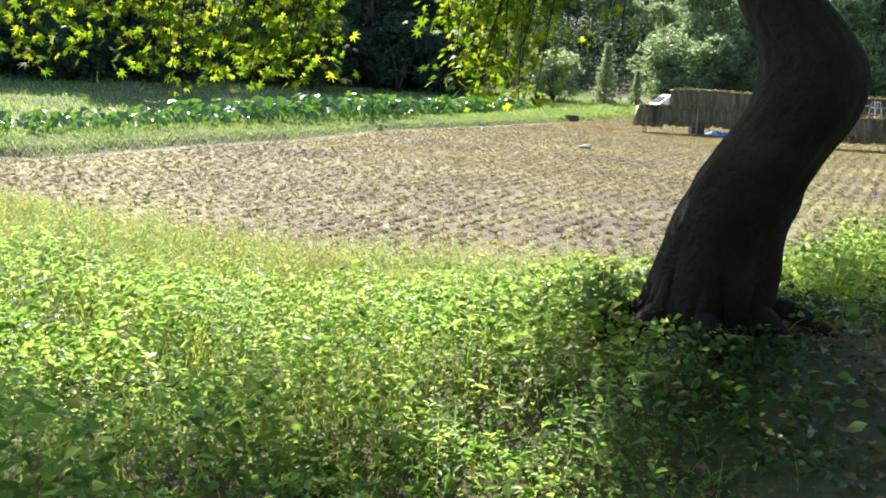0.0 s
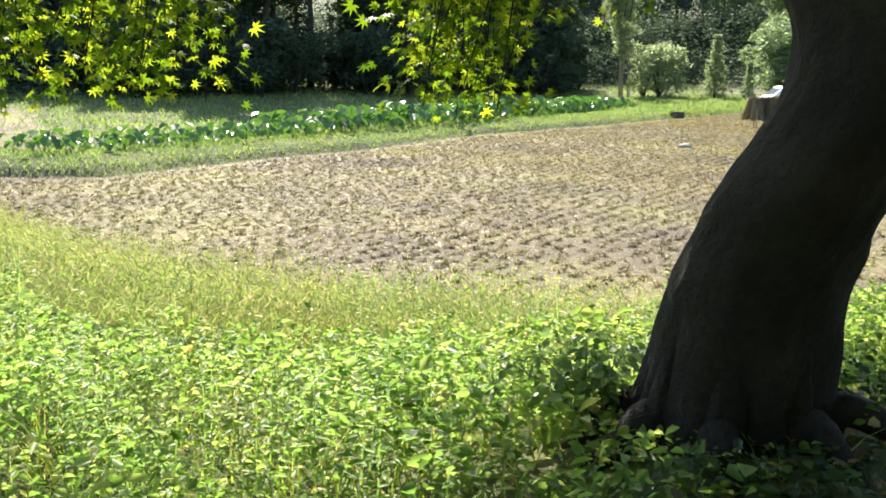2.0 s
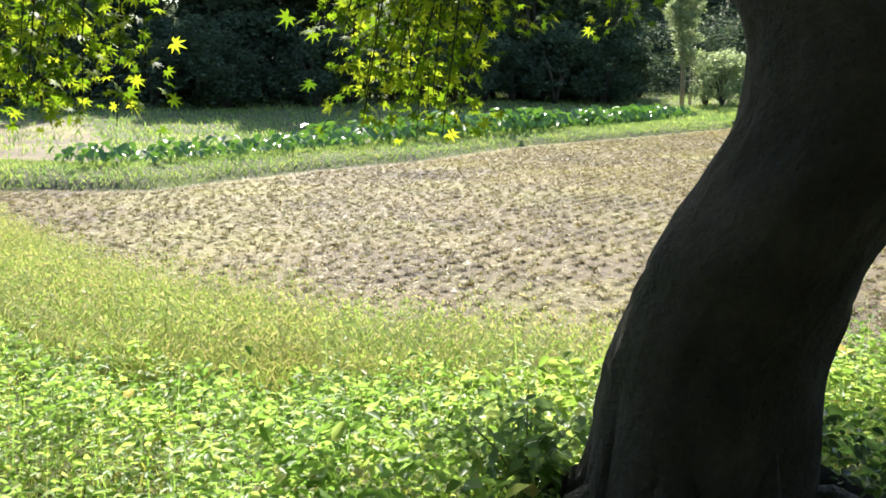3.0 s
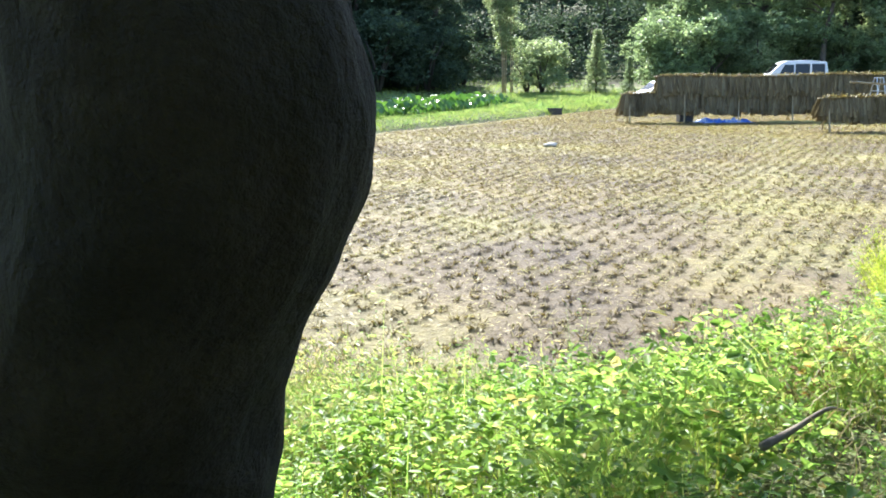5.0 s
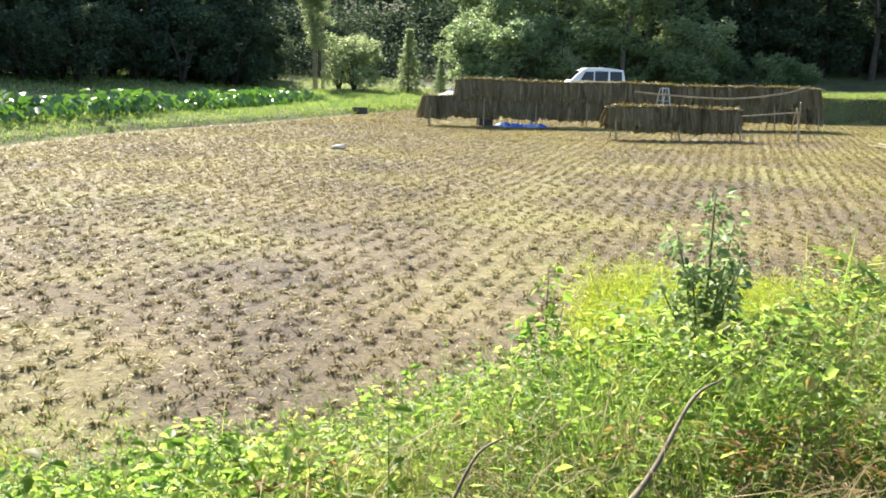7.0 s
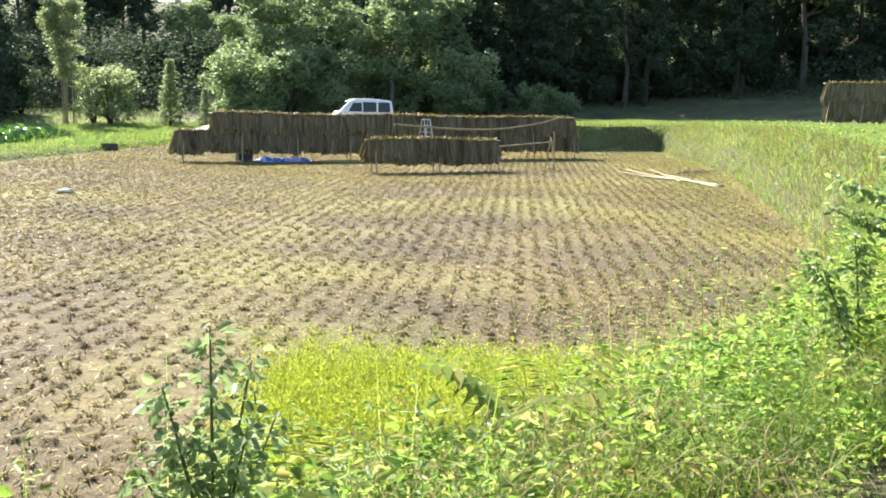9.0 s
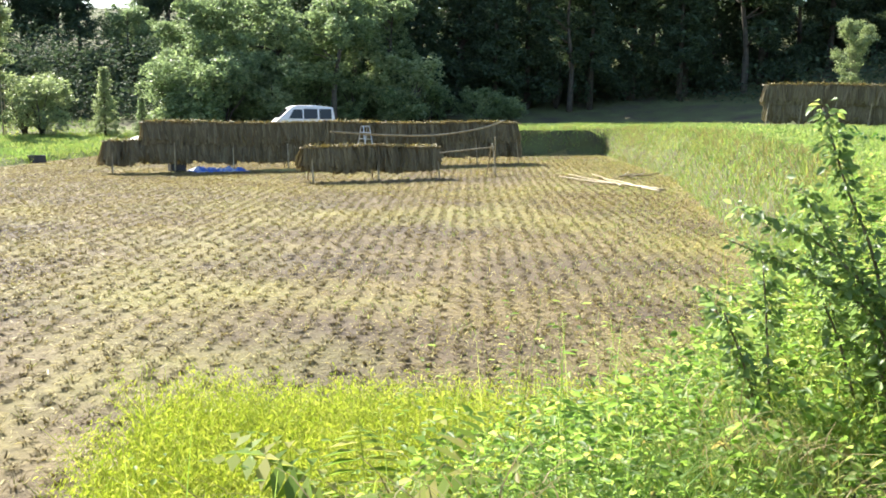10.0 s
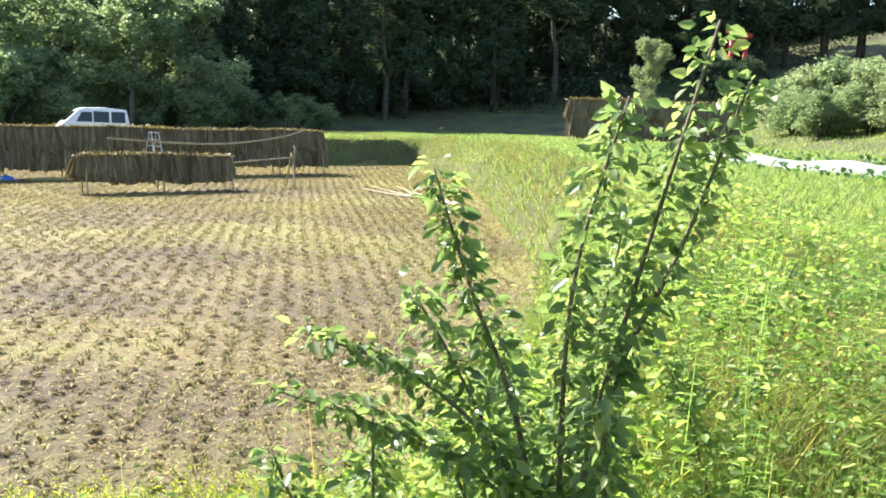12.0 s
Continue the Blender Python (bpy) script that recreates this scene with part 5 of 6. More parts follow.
def build_woods():
    r0 = random.Random(5)
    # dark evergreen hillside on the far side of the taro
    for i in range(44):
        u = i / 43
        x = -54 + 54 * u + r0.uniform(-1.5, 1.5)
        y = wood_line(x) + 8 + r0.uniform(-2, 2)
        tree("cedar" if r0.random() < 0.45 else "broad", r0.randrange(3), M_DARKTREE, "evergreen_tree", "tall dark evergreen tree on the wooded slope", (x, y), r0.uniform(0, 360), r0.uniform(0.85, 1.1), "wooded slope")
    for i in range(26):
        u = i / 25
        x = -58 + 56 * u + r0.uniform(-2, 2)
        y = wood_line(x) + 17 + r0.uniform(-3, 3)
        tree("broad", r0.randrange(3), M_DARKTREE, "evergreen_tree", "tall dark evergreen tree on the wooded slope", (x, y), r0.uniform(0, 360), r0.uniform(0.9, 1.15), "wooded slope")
    # dark shrubs from the shade's edge back, standing in for the wood's shadow
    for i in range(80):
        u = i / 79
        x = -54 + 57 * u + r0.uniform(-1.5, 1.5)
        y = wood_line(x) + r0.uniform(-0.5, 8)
        tree("bush", r0.randrange(3), M_DARKTREE, "shrub", "dark evergreen shrub standing in for shade below the slope", (x, y), r0.uniform(0, 360), r0.uniform(0.9, 1.9), "slope shrubs", cat="shrub")
    # paler trees round the bend behind the racks
    for i in range(16):
        u = i / 15
        x, y = 17 + 15 * u + r0.uniform(-1.2, 1.2), 82 - 8 * u + r0.uniform(-3, 4)
        tree("broad", r0.randrange(3), M_TREE, "broadleaf_tree", "leafy green tree at the edge of the woods", (x, y), r0.uniform(0, 360), r0.uniform(0.5, 0.68), "wood edge")
    for i in range(26):
        u = i / 25
        x, y = 17 + 21 * u + r0.uniform(-1, 1), 61 - 3 * u + r0.uniform(-2, 5)
        tree("bush", r0.randrange(3), M_TREE, "shrub", "green leafy shrub at the edge of the woods", (x, y), r0.uniform(0, 360), r0.uniform(0.7, 1.2), "wood edge shrubs", cat="shrub")
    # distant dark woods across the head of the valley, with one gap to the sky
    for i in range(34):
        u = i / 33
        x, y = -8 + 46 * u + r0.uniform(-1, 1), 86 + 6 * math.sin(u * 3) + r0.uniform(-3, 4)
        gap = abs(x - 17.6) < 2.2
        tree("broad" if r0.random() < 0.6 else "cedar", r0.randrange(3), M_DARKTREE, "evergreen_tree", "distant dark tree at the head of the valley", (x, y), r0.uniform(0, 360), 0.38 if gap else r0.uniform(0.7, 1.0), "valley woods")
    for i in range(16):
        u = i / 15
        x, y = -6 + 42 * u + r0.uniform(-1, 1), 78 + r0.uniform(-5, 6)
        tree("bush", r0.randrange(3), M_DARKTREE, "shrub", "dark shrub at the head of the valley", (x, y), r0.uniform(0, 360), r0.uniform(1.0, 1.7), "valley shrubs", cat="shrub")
    # big sunny crowns behind the van
    for x, y, sc in ((16.2, 64.5, 0.6), (17.8, 61.0, 0.74), (19.6, 62.5, 0.85), (22.0, 59.5, 0.8), (26.8, 58.0, 0.78), (29.5, 57.5, 0.72)):
        tree("broad", r0.randrange(3), M_TREE, "broadleaf_tree", "spreading sunlit tree behind the parked van", (x, y), r0.uniform(0, 360), sc, "van trees")
    for i in range(26):
        u = i / 25
        tree("bush", r0.randrange(3), M_TREE if r0.random() < 0.7 else M_PALETREE, "shrub", "leafy sunlit shrub behind the parked van", (15.5 + 14.5 * u + r0.uniform(-1, 1), 59 - 3 * u + r0.uniform(-2, 2)), r0.uniform(0, 360), r0.uniform(1.0, 1.9), "van shrubs", cat="shrub")
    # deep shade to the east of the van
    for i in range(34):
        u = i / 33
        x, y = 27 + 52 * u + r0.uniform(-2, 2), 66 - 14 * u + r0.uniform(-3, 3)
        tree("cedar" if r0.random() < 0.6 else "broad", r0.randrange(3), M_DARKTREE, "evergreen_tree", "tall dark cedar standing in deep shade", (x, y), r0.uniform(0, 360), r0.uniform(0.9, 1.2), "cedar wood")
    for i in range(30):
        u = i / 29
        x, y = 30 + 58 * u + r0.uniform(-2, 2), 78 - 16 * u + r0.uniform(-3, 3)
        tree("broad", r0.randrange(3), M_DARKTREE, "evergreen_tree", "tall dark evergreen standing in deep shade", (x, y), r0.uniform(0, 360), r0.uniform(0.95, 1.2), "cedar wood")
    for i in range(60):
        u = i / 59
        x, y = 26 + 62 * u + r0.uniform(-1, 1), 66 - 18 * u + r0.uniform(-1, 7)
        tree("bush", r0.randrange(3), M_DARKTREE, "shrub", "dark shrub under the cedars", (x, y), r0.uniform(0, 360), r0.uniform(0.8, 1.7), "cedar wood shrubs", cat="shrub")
    # unseen trees and shrubs added on the path's uphill side to block sky light
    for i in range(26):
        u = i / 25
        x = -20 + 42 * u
        tree("broad", r0.randrange(3), M_DARKTREE, "evergreen_tree", "unseen dark tree added above the path to block sky light", (x + r0.uniform(-1, 1), -8.5 + 0.22 * x + r0.uniform(-3, 1)), r0.uniform(0, 360), r0.uniform(0.8, 1.0), "path woods")
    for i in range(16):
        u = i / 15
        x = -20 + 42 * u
        tree("bush", r0.randrange(3), M_DARKTREE, "shrub", "unseen dark shrub added above the path to block sky light", (x, -6.8 + 0.22 * x + r0.uniform(-2, 0.6)), r0.uniform(0, 360), r0.uniform(0.9, 1.5), "path shrubs", cat="shrub")
    # single trees that stand out
    tree("bamboo", 1, M_PALETREE, "bamboo_clump", "tall pale arching bamboo clump", (5.6, 59.5), 40, 0.95)
    tree("bush", 1, M_PALETREE, "willow_bush", "rounded pale green willowy bush", (8.0, 59.0), 0, 1.25, cat="shrub")
    tree("bush", 2, M_PALETREE, "willow_bush", "rounded pale green willowy bush", (7.2, 60.6), 70, 1.35, cat="shrub")
    tree("conifer", 1, M_PALETREE, "young_conifer", "young conifer with tiered branches", (11.4, 58.5), 0, 0.78)
    tree("conifer", 2, M_TREE, "young_conifer", "small bushy young conifer", (13.4, 58.0), 0, 0.45)
    tree("broad", 2, M_TREE, "broadleaf_tree", "broadleaf tree beside the parked van", (24.6, 55.5), 30, 0.85)
    # bushes and trees climbing the slope past the terrace fields
    for i in range(70):
        u = i / 69
        x, y = 45 + 12 * r0.random(), 3 + 25 * u + r0.uniform(-1, 1)
        tree("bush", r0.randrange(3), M_TREE if r0.random() < 0.5 else M_PALETREE, "shrub", "sunlit green shrub on the terrace slope", (x, y), r0.uniform(0, 360), r0.uniform(0.8, 1.3), "terrace shrubs", cat="shrub")
    for i in range(12):
        u = i / 11
        tree("broad", r0.randrange(3), M_TREE, "broadleaf_tree", "leafy tree above the terrace slope", (60 + 6 * r0.random(), 4 + 22 * u), r0.uniform(0, 360), r0.uniform(0.7, 0.9), "terrace trees")
    for i in range(16):
        u = i / 15
        tree("cedar", r0.randrange(3), M_DARKTREE, "evergreen_tree", "tall dark cedar above the shrine gate", (70 + 14 * u + r0.uniform(-1, 2), 50 - 26 * u + r0.uniform(-2, 2)), r0.uniform(0, 360), r0.uniform(0.9, 1.1), "shrine cedars")
    for x, y, sc in ((64.6, 42.6, 1.15), (65.4, 41.2, 1.05), (63.9, 43.8, 1.0)):
        tree("bush", 1, M_DARKTREE, "shrub", "dark shrub before the shrine gate", (x, y), x * 40, sc, "shrine shrubs", cat="shrub")
    tree("bamboo", 2, M_PALETREE, "bamboo_clump", "small feathery bamboo behind the terrace rack", (41.9, 31.9), 0, 0.6)


build_woods()


def torii(at, yaw, sc=1.25):
    root = tagged(new("torii_gate"), "small vermilion shrine gate on the slope", "gate")
    root.matrix_basis = pose(at[0], at[1], on_land(*at), 0, 0, yaw) @ Matrix.Diagonal((sc, sc, sc, 1))
    for sx in (-1, 1):
        bm = bmesh.new()
        tube(bm, [(sx * 0.85, 0, -0.1), (sx * 0.8, 0, 2.6)], [0.12, 0.10], 12)
        part("post", bm, M_RED, root, smooth=True)
    bm = bmesh.new()
    box(bm, (2.1, 0.12, 0.16), (0, 0, 2.0), 0.02)
    part("tie_beam", bm, M_RED, root)
    bm = bmesh.new()
    for i in range(8):
        x = -1.3 + 2.6 * (i + 0.5) / 8
        box(bm, (0.34, 0.22, 0.22), (x, 0, 2.62 + 0.10 * (x / 1.3) ** 2), 0.02)
    part("top_beam", bm, M_RED, root)


torii((66.5, 43.6), 11, 1.6)


# ---- the shrub and other single plants by the path ----
def stem_plant(name, label, cat, stems, leaf_len, per, leaf_mat=M_WEED, bark=M_STEM, ratio=0.62, from_u=0.2):
    """A plant of several stems (point lists, thickness) with stalked leaves along them."""
    root = new(name)
    b0 = stems[0][0][0]
    root.location = b0
    off = np.array(b0)
    cs, ns, al, ln = [], [], [], []
    for pts, r in stems:
        p = np.array(smoothline(pts, 14))
        bm = bmesh.new()
        tube(bm, [tuple(q - off) for q in p], [r * (1 - 0.7 * i / 14) for i in range(15)], 6, 0.1)
        part("stem", bm, bark, root, smooth=True)
        L = np.linalg.norm(p[-1] - p[0])
        k = max(4, int(per * L))
        u = np.sort(rng.uniform(from_u, 1.0, k)) * 14
        i = np.minimum(u.astype(int), 13)
        base = p[i] + (p[i + 1] - p[i]) * (u - i)[:, None]
        a = np.arange(k) * 2.4 + rng.normal(0, 0.9, k)
        out = np.stack([np.cos(a), np.sin(a), rng.uniform(-0.6, 0.8, k)], 1)
        s = rng.uniform(0.4, 1.3, k) * leaf_len
        cs.append(base + out * (s * rng.uniform(0.55, 1.6, k))[:, None] - off)
        ns.append(np.array([-0.05, 0.3, 0.6]) + ball(k) * 0.8)
        al.append(out + np.array([0, 0, -0.45]) + ball(k) * 0.5)
        ln.append(s)
    s = np.concatenate(ln)
    v, f = leaves(np.concatenate(cs), np.concatenate(ns), np.concatenate(al), s, s * ratio, 0.14, "ovate")
    fo = new("foliage", array_mesh("foliage", v, f, leaf_mat))
    fo.parent = root
    return tagged(root, label, cat)


def g(x, y, h=0.0):
    return (x, y, on_land(x, y) + h)


# tall sapling beside the path
SB = g(7.12, 3.98)
stem_plant("roadside_shrub", "leafy green sapling with pale branching stems", "shrub", [
    ([SB, (7.14, 3.95, 1.95), (7.18, 3.9, 2.3), (7.30, 3.80, 2.95)], 0.012),
    ([SB, (7.12, 3.93, 2.0), (7.28, 3.84, 2.45), (7.34, 3.74, 2.82)], 0.011),
    ([SB, (7.08, 3.99, 2.0), (7.09, 3.98, 2.4), (7.16, 3.92, 2.78)], 0.010),
    ([SB, (7.02, 4.06, 1.98), (6.95, 4.18, 2.32), (6.88, 4.25, 2.60)], 0.009),
    ([SB, (7.0, 4.02, 1.85), (6.85, 4.2, 2.1), (6.62, 4.36, 2.22)], 0.009),
    ([SB, (6.98, 4.0, 1.8), (6.8, 4.15, 1.98), (6.5, 4.3, 2.12)], 0.008),
    ([SB, (7.05, 4.1, 1.8), (6.98, 4.25, 2.1), (6.9, 4.35, 2.3)], 0.008),
    ([SB, (7.2, 4.05, 1.8), (7.32, 4.1, 2.2), (7.42, 4.12, 2.5)], 0.008),
    ([SB, (7.1, 3.9, 1.7), (7.05, 3.82, 1.95), (6.98, 3.8, 2.15)], 0.008)], 0.039, 320, M_SAPLING, M_TWIG, 0.58)
for bx, by, tops in [(6.75, 4.25, [(6.6, 4.5, 1.9), (6.9, 4.5, 1.98), (6.5, 4.3, 1.85)]), (7.6, 4.5, [(7.5, 4.7, 2.1), (7.9, 4.6, 2.2), (7.6, 4.9, 2.0)]), (8.1, 4.2, [(8.0, 4.4, 1.95), (8.4, 4.3, 1.9)]), (7.1, 4.1, [(6.95, 4.3, 1.95), (7.25, 4.15, 2.0), (7.0, 3.95, 1.85), (7.3, 4.35, 1.9)])]:
    B = g(bx, by)
    stem_plant("roadside_shrub", "low bushy green shrub beside the path", "shrub", [([B, ((B[0] + t[0]) / 2, (B[1] + t[1]) / 2, (B[2] + t[2]) / 2 + 0.08), t], 0.009) for t in tops], 0.044, 260, M_SAPLING, M_TWIG, 0.58)

# dark upright bush on the bank, ferns, a nodding bud
B = g(3.8, 3.85)
K = (1.93 - B[2]) / 1.08
stem_plant("bank_bush", "upright grey-green bush on the bank", "shrub", [([B, (3.8 + dx * 0.4, 3.85 + dy * 0.4, B[2] + h * K * 0.6), (3.8 + dx, 3.85 + dy, B[2] + h * K)], 0.008) for dx, dy, h in ((0.0, 0.0, 1.08), (0.12, 0.05, 0.95), (-0.12, 0.05, 0.9), (0.08, -0.08, 0.8), (-0.1, -0.05, 0.78), (0.2, 0.1, 0.75), (-0.2, 0.0, 0.7))], 0.042, 190, M_TREE)
for bx, by, h in ((5.55, 5.1, 0.72), (5.95, 5.0, 0.6), (6.5, 5.5, 0.7)):
    B = g(bx, by)
    stem_plant("bank_bush", "broad-leaved green weed bush above the rice", "shrub", [([B, (bx + dx * 0.4, by + dy * 0.4, B[2] + h * q * 0.6), (bx + dx, by + dy, B[2] + h * q)], 0.006) for dx, dy, q in ((0.0, 0.0, 1.0), (0.16, 0.03, 0.9), (-0.17, 0.02, 0.85), (0.08, -0.12, 0.8), (-0.08, -0.1, 0.75), (0.26, 0.05, 0.66), (-0.28, 0.0, 0.62))], 0.055, 110)
B = g(2.43, 2.86)
stem_plant("tall_weed", "single tall weed with a bright bud leaf", "weed", [([B, (2.42, 2.86, 1.1), (2.41, 2.85, 1.5)], 0.004)], 0.05, 60, from_u=0.2)
B = g(3.2, 4.0)
stem_plant("tall_weed", "bushy upright weed with fine leaves", "weed", [([B, (3.2, 4.0, 1.1), (3.2 + dx, 4.0 + dy, B[2] + h)], 0.006) for dx, dy, h in ((0, 0, 0.85), (0.08, 0.02, 0.7), (-0.08, 0.0, 0.65))], 0.045, 100)


B = g(-0.12, 1.55)
stem_plant("bank_bush", "low dark green leafy bush at the maple's foot", "shrub", [([B, (-0.12 + dx * 0.4, 1.55 + dy * 0.4, B[2] + h * 0.6), (-0.12 + dx, 1.55 + dy, B[2] + h)], 0.006) for dx, dy, h in ((0.0, 0.0, 0.34), (0.14, 0.0, 0.31), (-0.16, -0.05, 0.3), (0.08, -0.16, 0.28), (-0.1, 0.15, 0.32), (0.2, 0.12, 0.28), (-0.26, 0.02, 0.24))], 0.045, 260, M_SAPLING)


def fern(at, n, L, label):
    root = new("fern")
    root.location = g(*at, 0.42)
    bm = bmesh.new()
    tube(bm, [(0, 0, -0.44), (0.02, 0, -0.2), (0, 0, 0.02)], [0.02, 0.016, 0.012], 6)
    part("stalk", bm, M_STEM, root, smooth=True)
    for i in range(n):
        a = 2 * math.pi * i / n + rng.uniform(-0.4, 0.4)
        l = L * rng.uniform(0.8, 1.15)
        d = np.array([math.cos(a), math.sin(a), 0])
        u = np.linspace(0, 1, 14)
        p = d[None] * (u * l * 0.62)[:, None] + np.array([0, 0, 1.0]) * (l * (0.95 * u - 0.45 * u ** 2.4))[:, None]
        sd = np.array([-d[1], d[0], 0])
        cs, al, ln = [], [], []
        for k in range(2, 14):
            w = l * 0.26 * math.sin(math.pi * min(1, (u[k] * 0.9 + 0.12)))
            for s in (-1, 1):
                cs.append(p[k] + sd * s * w * 0.5)
                al.append(sd * s + d * 0.35 + np.array([0, 0, -0.15]))
                ln.append(w + 0.01)
        ln = np.array(ln)
        v, f = leaves(np.array(cs), np.tile([0, 0, 1.0], (len(ln), 1)) + ball(len(ln)) * 0.15, np.array(al), ln, np.full(len(ln), l * 0.055), 0.05, "kite")
        rib = blades(p[:1] * 0, d[None], np.array([l * 0.75]), np.array([0.008]), 0.55, 3)
        o = new("frond", array_mesh("frond", *merge((v, f), rib), M_GRASS))
        o.parent = root
    tagged(root, label, "fern")


fern((4.22, 4.62), 7, 0.75, "pale green fern spreading over the bank weeds")
fern((4.6, 4.9), 7, 0.85, "pale green fern spreading over the bank weeds")
fern((5.1, 4.35), 6, 0.7, "pale green fern spreading over the bank weeds")


def twig(pts, r, label, side=()):
    root = new("dead_branch")
    root.location = pts[0]
    off = np.array(pts[0])
    bm = bmesh.new()
    tube(bm, [tuple(np.array(q) - off) for q in smoothline(pts, 16)], [r * (1 - 0.045 * i) for i in range(17)], 7, 0.25)
    part("stick", bm, M_TWIG, root, smooth=True)
    for a, b in side:
        bm = bmesh.new()
        tube(bm, [tuple(np.array(a) - off), tuple(np.array(b) - off)], [r * 0.5, r * 0.2], 5)
        part("side_twig", bm, M_TWIG, root)
    tagged(root, label, "branch")


twig([g(2.38, 2.22, 0.1), (2.42, 2.28, 1.42), (2.46, 2.33, 1.5), (2.53, 2.40, 1.58), (2.60, 2.44, 1.60)], 0.007, "broken dry branch caught in the weeds", [((2.46, 2.33, 1.5), (2.60, 2.30, 1.53))])
twig([g(1.72, 2.28, 0.25), (1.83, 2.35, 1.24), (1.95, 2.42, 1.27), (2.02, 2.46, 1.25)], 0.013, "thick dead branch lying in the weeds")
twig([g(2.9, 2.55, 0.2), (3.1, 2.75, 1.35), (3.3, 2.95, 1.46), (3.42, 3.0, 1.5)], 0.010, "pale dry branch arching out of the weeds", [((3.3, 2.95, 1.46), (3.38, 3.05, 1.42))])


# ---- fallen leaves and bare ground under the maple ----
def build_fallen():
    x, y = scatter(9000, -1.5, 4.5, -2.4, 2.6, lambda a, b: rng.uniform(size=len(a)) < np.clip(1.1 - bare(a, b), 0.12, 1))
    n = len(x)
    s = rng.uniform(0.018, 0.04, n)
    v, f = leaves(np.stack([x, y, land(x, y) + rng.uniform(0.01, 0.05, n)], 1), np.array([0, 0, 1.0]) + ball(n) * 0.4, level(n), s * 1.5, s, 0.25, "ovate")
    tagged(new("fallen_leaves", array_mesh("fallen_leaves", v, f, M_RUSTWEED)), "dry brown leaves fallen under the maple", "leaves", kind="stuff")

    x, y = scatter(9000, 2.0, 4.6, 1.4, 3.0, lambda a, b: wave(a, b, 0.8, 3.0) > 0.0)
    n = len(x)
    s = rng.uniform(0.008, 0.024, n)
    v, f = leaves(np.stack([x, y, land(x, y) + weed_height(x, y) * rng.uniform(0.5, 1.05, n)], 1), np.array([0, 0.2, 1.0]) + ball(n) * 0.6, level(n), s * 1.7, s, 0.25, "ovate")
    tagged(new("dead_leaf_litter", array_mesh("dead_leaf_litter", v, f, M_RUSTWEED)), "withered brown leaves among the weeds by the path", "leaves", kind="stuff")


build_fallen()


# ---- weeds on the terrace bank and the gardens above ----
def build_bank_face():
    def face(n, reach, share):
        x, y = scatter(n, 10, 38, 6, 45, lambda a, b: (np.minimum(seg_dist(a, b, RIGHT), seg_dist(a, b, FARR)) < reach) & ~inside(a, b, FIELD) & (rng.uniform(size=len(a)) < share(a, b)))
        return x, y, len(x)
    x, y, n = face(110000, 2.4, lambda a, b: np.clip(0.5 + 0.7 * wave(a, b, 1.3, 2.0), 0.05, 1))
    c = np.stack([x, y, land(x, y) + rng.uniform(0.0, 0.34, n) * (0.7 + 0.7 * wave(x, y, 0.9, 1.0))], 1)
    s = rng.uniform(0.016, 0.05, n)
    v, f = leaves(c, np.array([-0.4, -0.3, 0.6]) + ball(n) * 0.9, level(n) + np.array([0, 0, -0.3]), s * 1.8, s, 0.2, "kite")
    tagged(new("terrace_bank_weeds", array_mesh("terrace_bank_weeds", v, f, M_TURF)), "shaggy green weeds on the terrace bank", "weeds", kind="stuff")
    x, y, n = face(200000, 1.5, lambda a, b: np.clip(0.55 + 0.6 * wave(a, b, 1.0, 6.0), 0.1, 1))
    v, f = blades(np.stack([x, y, land(x, y) - 0.01], 1), level(n) * 0.6 + np.array([-0.5, 0.1, 0]), rng.uniform(0.14, 0.42, n) * (1 + 0.4 * wave(x, y, 0.6)), rng.uniform(0.008, 0.018, n), 0.9, 2)
    tagged(new("terrace_dry_grass", array_mesh("terrace_dry_grass", v, f, M_WITHERED)), "dry tan grass hanging down the terrace bank", "grass", kind="stuff")
    # thin grass creeping over the paddy from the foot of the bank
    x, y = scatter(160000, 8, 34, 6, 42, lambda a, b: inside(a, b, FIELD) & (rng.uniform(size=len(a)) < np.exp(-seg_dist(a, b, RIGHT) / 2.6) * np.clip(0.6 + 0.6 * wave(a, b, 1.6, 3.0), 0.05, 1)))
    n = len(x)
    v, f = blades(np.stack([x, y, np.full(n, -0.01)], 1), level(n), rng.uniform(0.05, 0.17, n), rng.uniform(0.008, 0.018, n), 0.8, 2)
    tagged(new("margin_grass", array_mesh("margin_grass", v, f, M_DRYGRASS)), "thin pale grass at the margin of the paddy", "grass", kind="stuff")


build_bank_face()


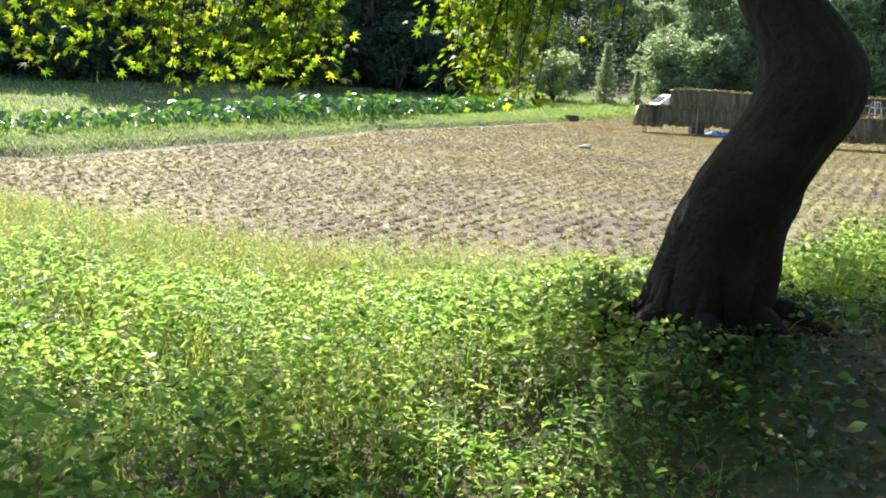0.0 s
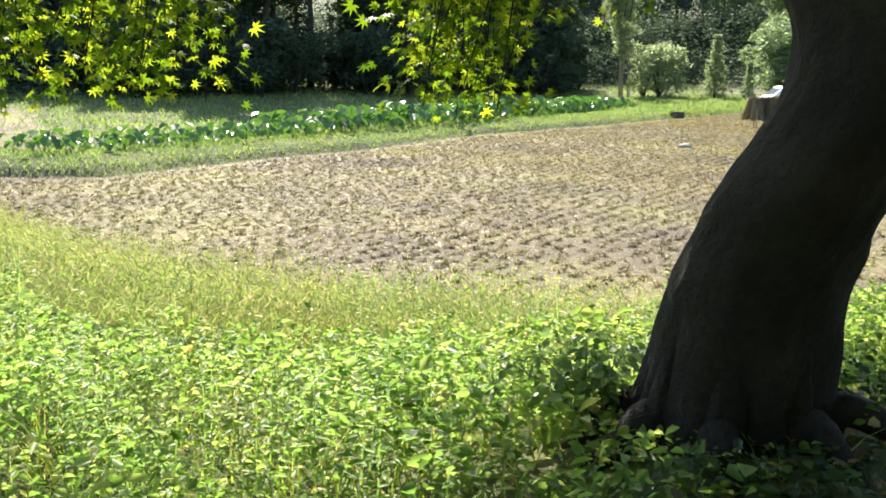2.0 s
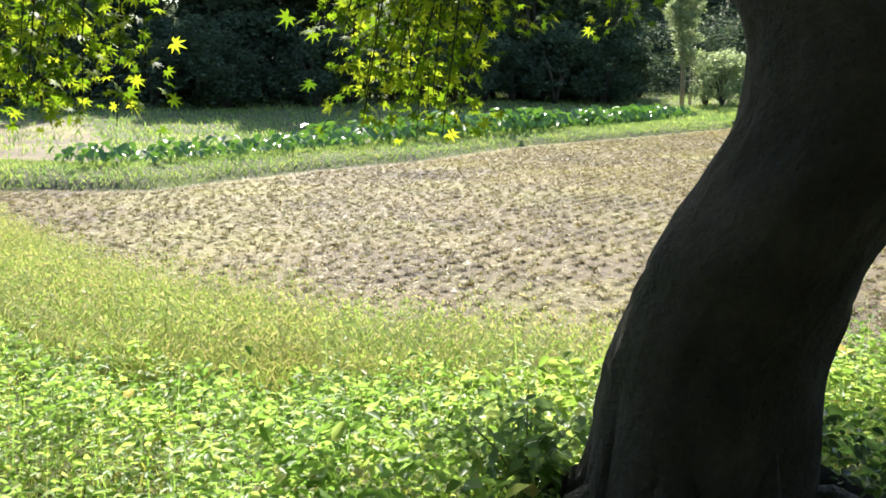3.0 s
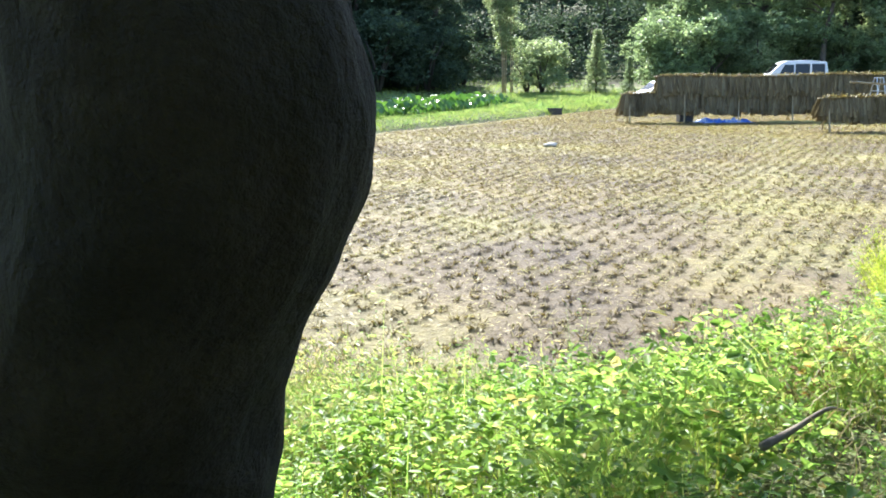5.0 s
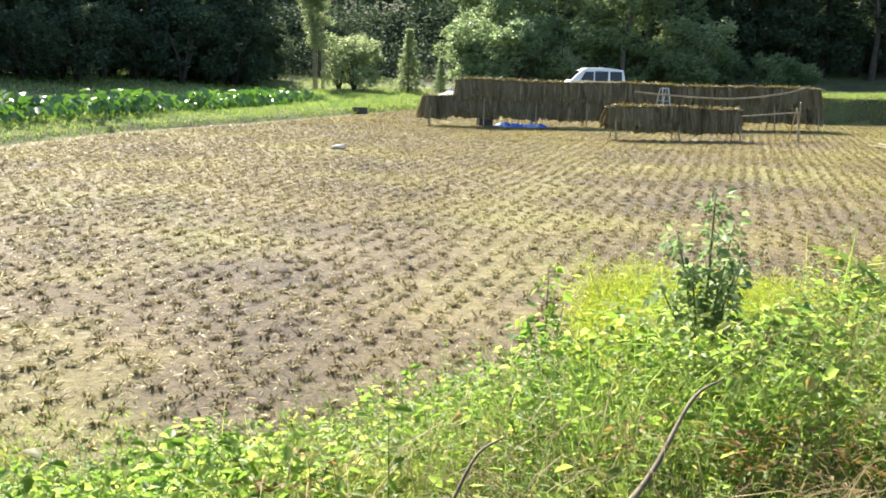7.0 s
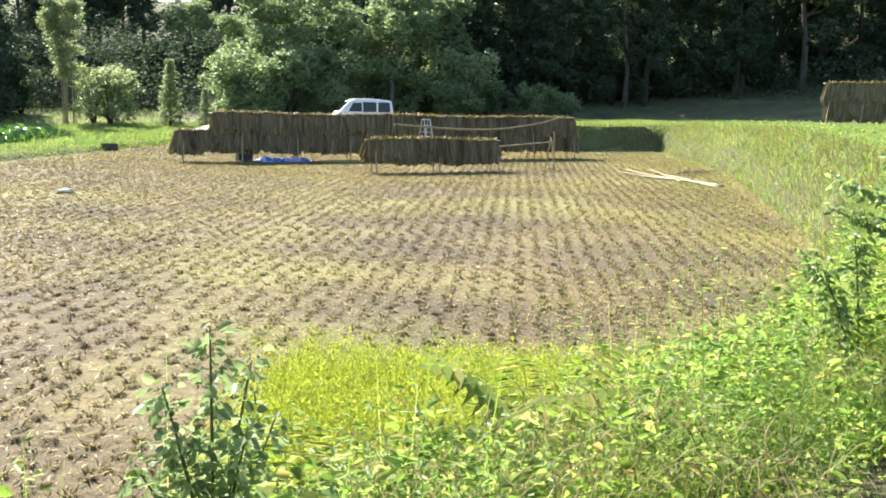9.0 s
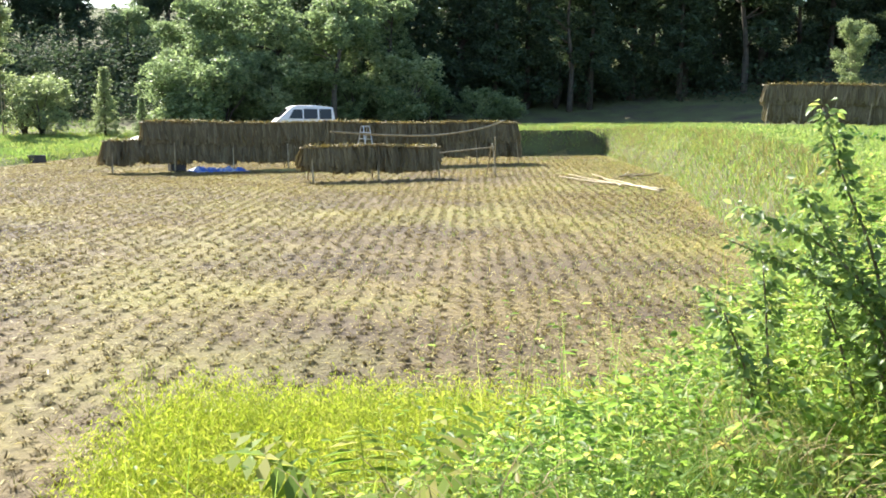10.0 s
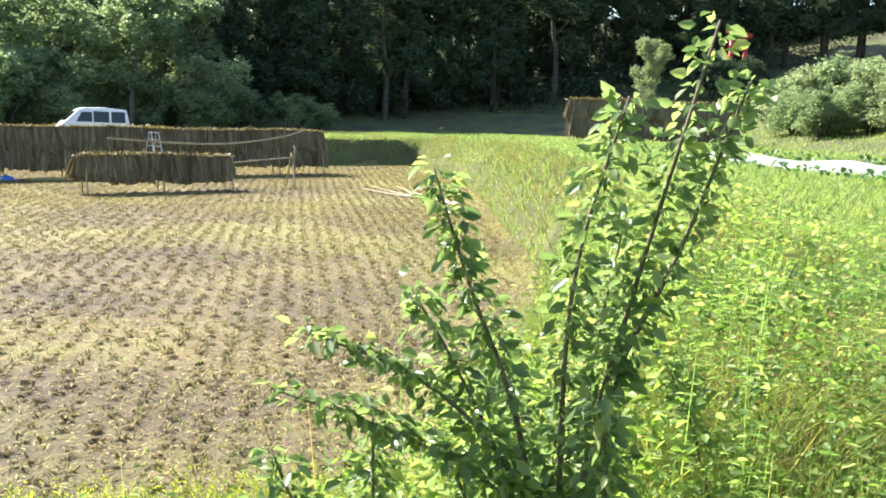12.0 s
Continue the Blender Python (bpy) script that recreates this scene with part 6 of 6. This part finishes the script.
def build_dry_patches():
    """Withered weeds beyond the sapling, a dark grass tuft, and dry stems matted over the slope by the path."""
    x, y = scatter(60000, 7.4, 14, 3.6, 10, lambda a, b: weed_zone(a, b) & (np.minimum(np.hypot((a - 9.4) / 1.6, (b - 5.45) / 1.4), 1.25 - 0.6 * wave(a, b, 1.1, 4.0)) + 0.35 * wave(a, b, 0.5, 1.0) < 1))
    n = len(x)
    v, f = blades(np.stack([x, y, land(x, y) - 0.01], 1), level(n), rng.uniform(0.25, 0.62, n), rng.uniform(0.004, 0.010, n), 0.6, 2)
    tagged(new("withered_weeds", array_mesh("withered_weeds", v, f, M_WITHERED)), "withered brown weeds on the slope beside the path", "weeds", kind="stuff")
    for tx, ty, r, h, n in ((10.7, 5.7, 0.28, 0.75, 900), (9.9, 4.9, 0.16, 0.5, 400), (12.2, 6.3, 0.3, 0.6, 700)):
        o = level(n) * (r * np.sqrt(rng.uniform(0, 1, n)))[:, None]
        q = np.array([tx, ty, on_land(tx, ty) - 0.02]) + o
        v, f = blades(q, o / (np.linalg.norm(o, axis=1, keepdims=True) + 1e-6), rng.uniform(0.6, 1.1, n) * h, rng.uniform(0.008, 0.016, n), 0.6, 3)
        tagged(new("grass_tuft", array_mesh("grass_tuft", v, f, M_TARO)), "dark green tuft of coarse grass", "grass tuft", group="coarse tufts")
    x, y = scatter(12000, 1.9, 6.5, 1.2, 4.2, lambda a, b: weed_zone(a, b) & (seg_dist(a, b, LINE) > 0.5) & (seg_dist(a, b, LINE) < 2.0) & (wave(a, b, 0.7, 3.0) > -0.2))
    n = len(x)
    v, f = blades(np.stack([x, y, land(x, y) + weed_height(x, y) * rng.uniform(0.4, 1.0, n)], 1), level(n), rng.uniform(0.05, 0.2, n), rng.uniform(0.002, 0.006, n), 1.5, 3)
    tagged(new("dry_stems", array_mesh("dry_stems", v, f, M_WITHERED)), "dry tan stems matted over the weeds", "dry stems", kind="stuff")


build_dry_patches()


def row_cover():
    a, b = np.array([27.2, 17.6]), np.array([27.6, 10.5])
    bm = bmesh.new()
    prev = None
    n, m = 40, 8
    d = (b - a) / np.linalg.norm(b - a)
    nr = np.array([-d[1], d[0]])
    for i in range(n + 1):
        c = a + (b - a) * i / n
        ring = []
        for k in range(m + 1):
            t = math.pi * k / m
            o = math.cos(t) * 0.55
            q = c + nr * o
            ring.append(bm.verts.new((q[0], q[1], on_land(*c) - 0.03 + math.sin(t) * (0.34 + 0.05 * math.sin(i * 0.37)) + 0.02 * noise.noise(Vector((i * 0.7, k, 0))))))
        if prev:
            for k in range(m):
                bm.faces.new((prev[k], prev[k + 1], ring[k + 1], ring[k]))
        prev = ring
    bmesh.ops.solidify(bm, geom=list(bm.faces), thickness=0.006)
    ob = mesh_object("row_cover", bm, M_COVER)
    tagged(ob, "white fabric row cover over a vegetable bed", "row cover")


row_cover()


def vegetable_rows():
    ms = TARO_MESHES
    for row, (xa, dx) in enumerate(((24.6, 0.15), (30.5, 0.2))):
        for i in range(16):
            y = 18.2 - i * 0.5
            ob = new("vegetable_plant", ms[int(rng.integers(5))])
            sc = rng.uniform(0.4, 0.6)
            x = xa + dx * i * 0.2 + rng.normal(0, 0.05)
            ob.matrix_basis = pose(x, y, on_land(x, y) - 0.01, 0, 0, rng.uniform(0, 360)) @ Matrix.Diagonal((sc, sc, sc, 1))
            tagged(ob, "leafy green vegetable in a garden bed", "vegetable plant", group="garden rows")


vegetable_rows()


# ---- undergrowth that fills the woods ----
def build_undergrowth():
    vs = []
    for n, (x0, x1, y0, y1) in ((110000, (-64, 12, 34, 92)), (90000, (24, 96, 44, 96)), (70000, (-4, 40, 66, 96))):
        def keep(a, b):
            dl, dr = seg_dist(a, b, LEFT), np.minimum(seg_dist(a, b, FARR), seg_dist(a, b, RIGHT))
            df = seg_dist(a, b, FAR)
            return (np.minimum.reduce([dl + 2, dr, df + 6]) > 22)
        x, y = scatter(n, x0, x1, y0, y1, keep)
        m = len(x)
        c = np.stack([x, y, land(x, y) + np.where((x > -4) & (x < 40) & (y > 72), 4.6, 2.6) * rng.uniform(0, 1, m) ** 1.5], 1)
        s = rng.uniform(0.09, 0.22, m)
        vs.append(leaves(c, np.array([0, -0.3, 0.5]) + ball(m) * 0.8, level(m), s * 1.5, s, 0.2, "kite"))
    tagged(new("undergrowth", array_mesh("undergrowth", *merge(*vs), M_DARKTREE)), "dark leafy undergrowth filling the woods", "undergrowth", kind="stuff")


build_undergrowth()
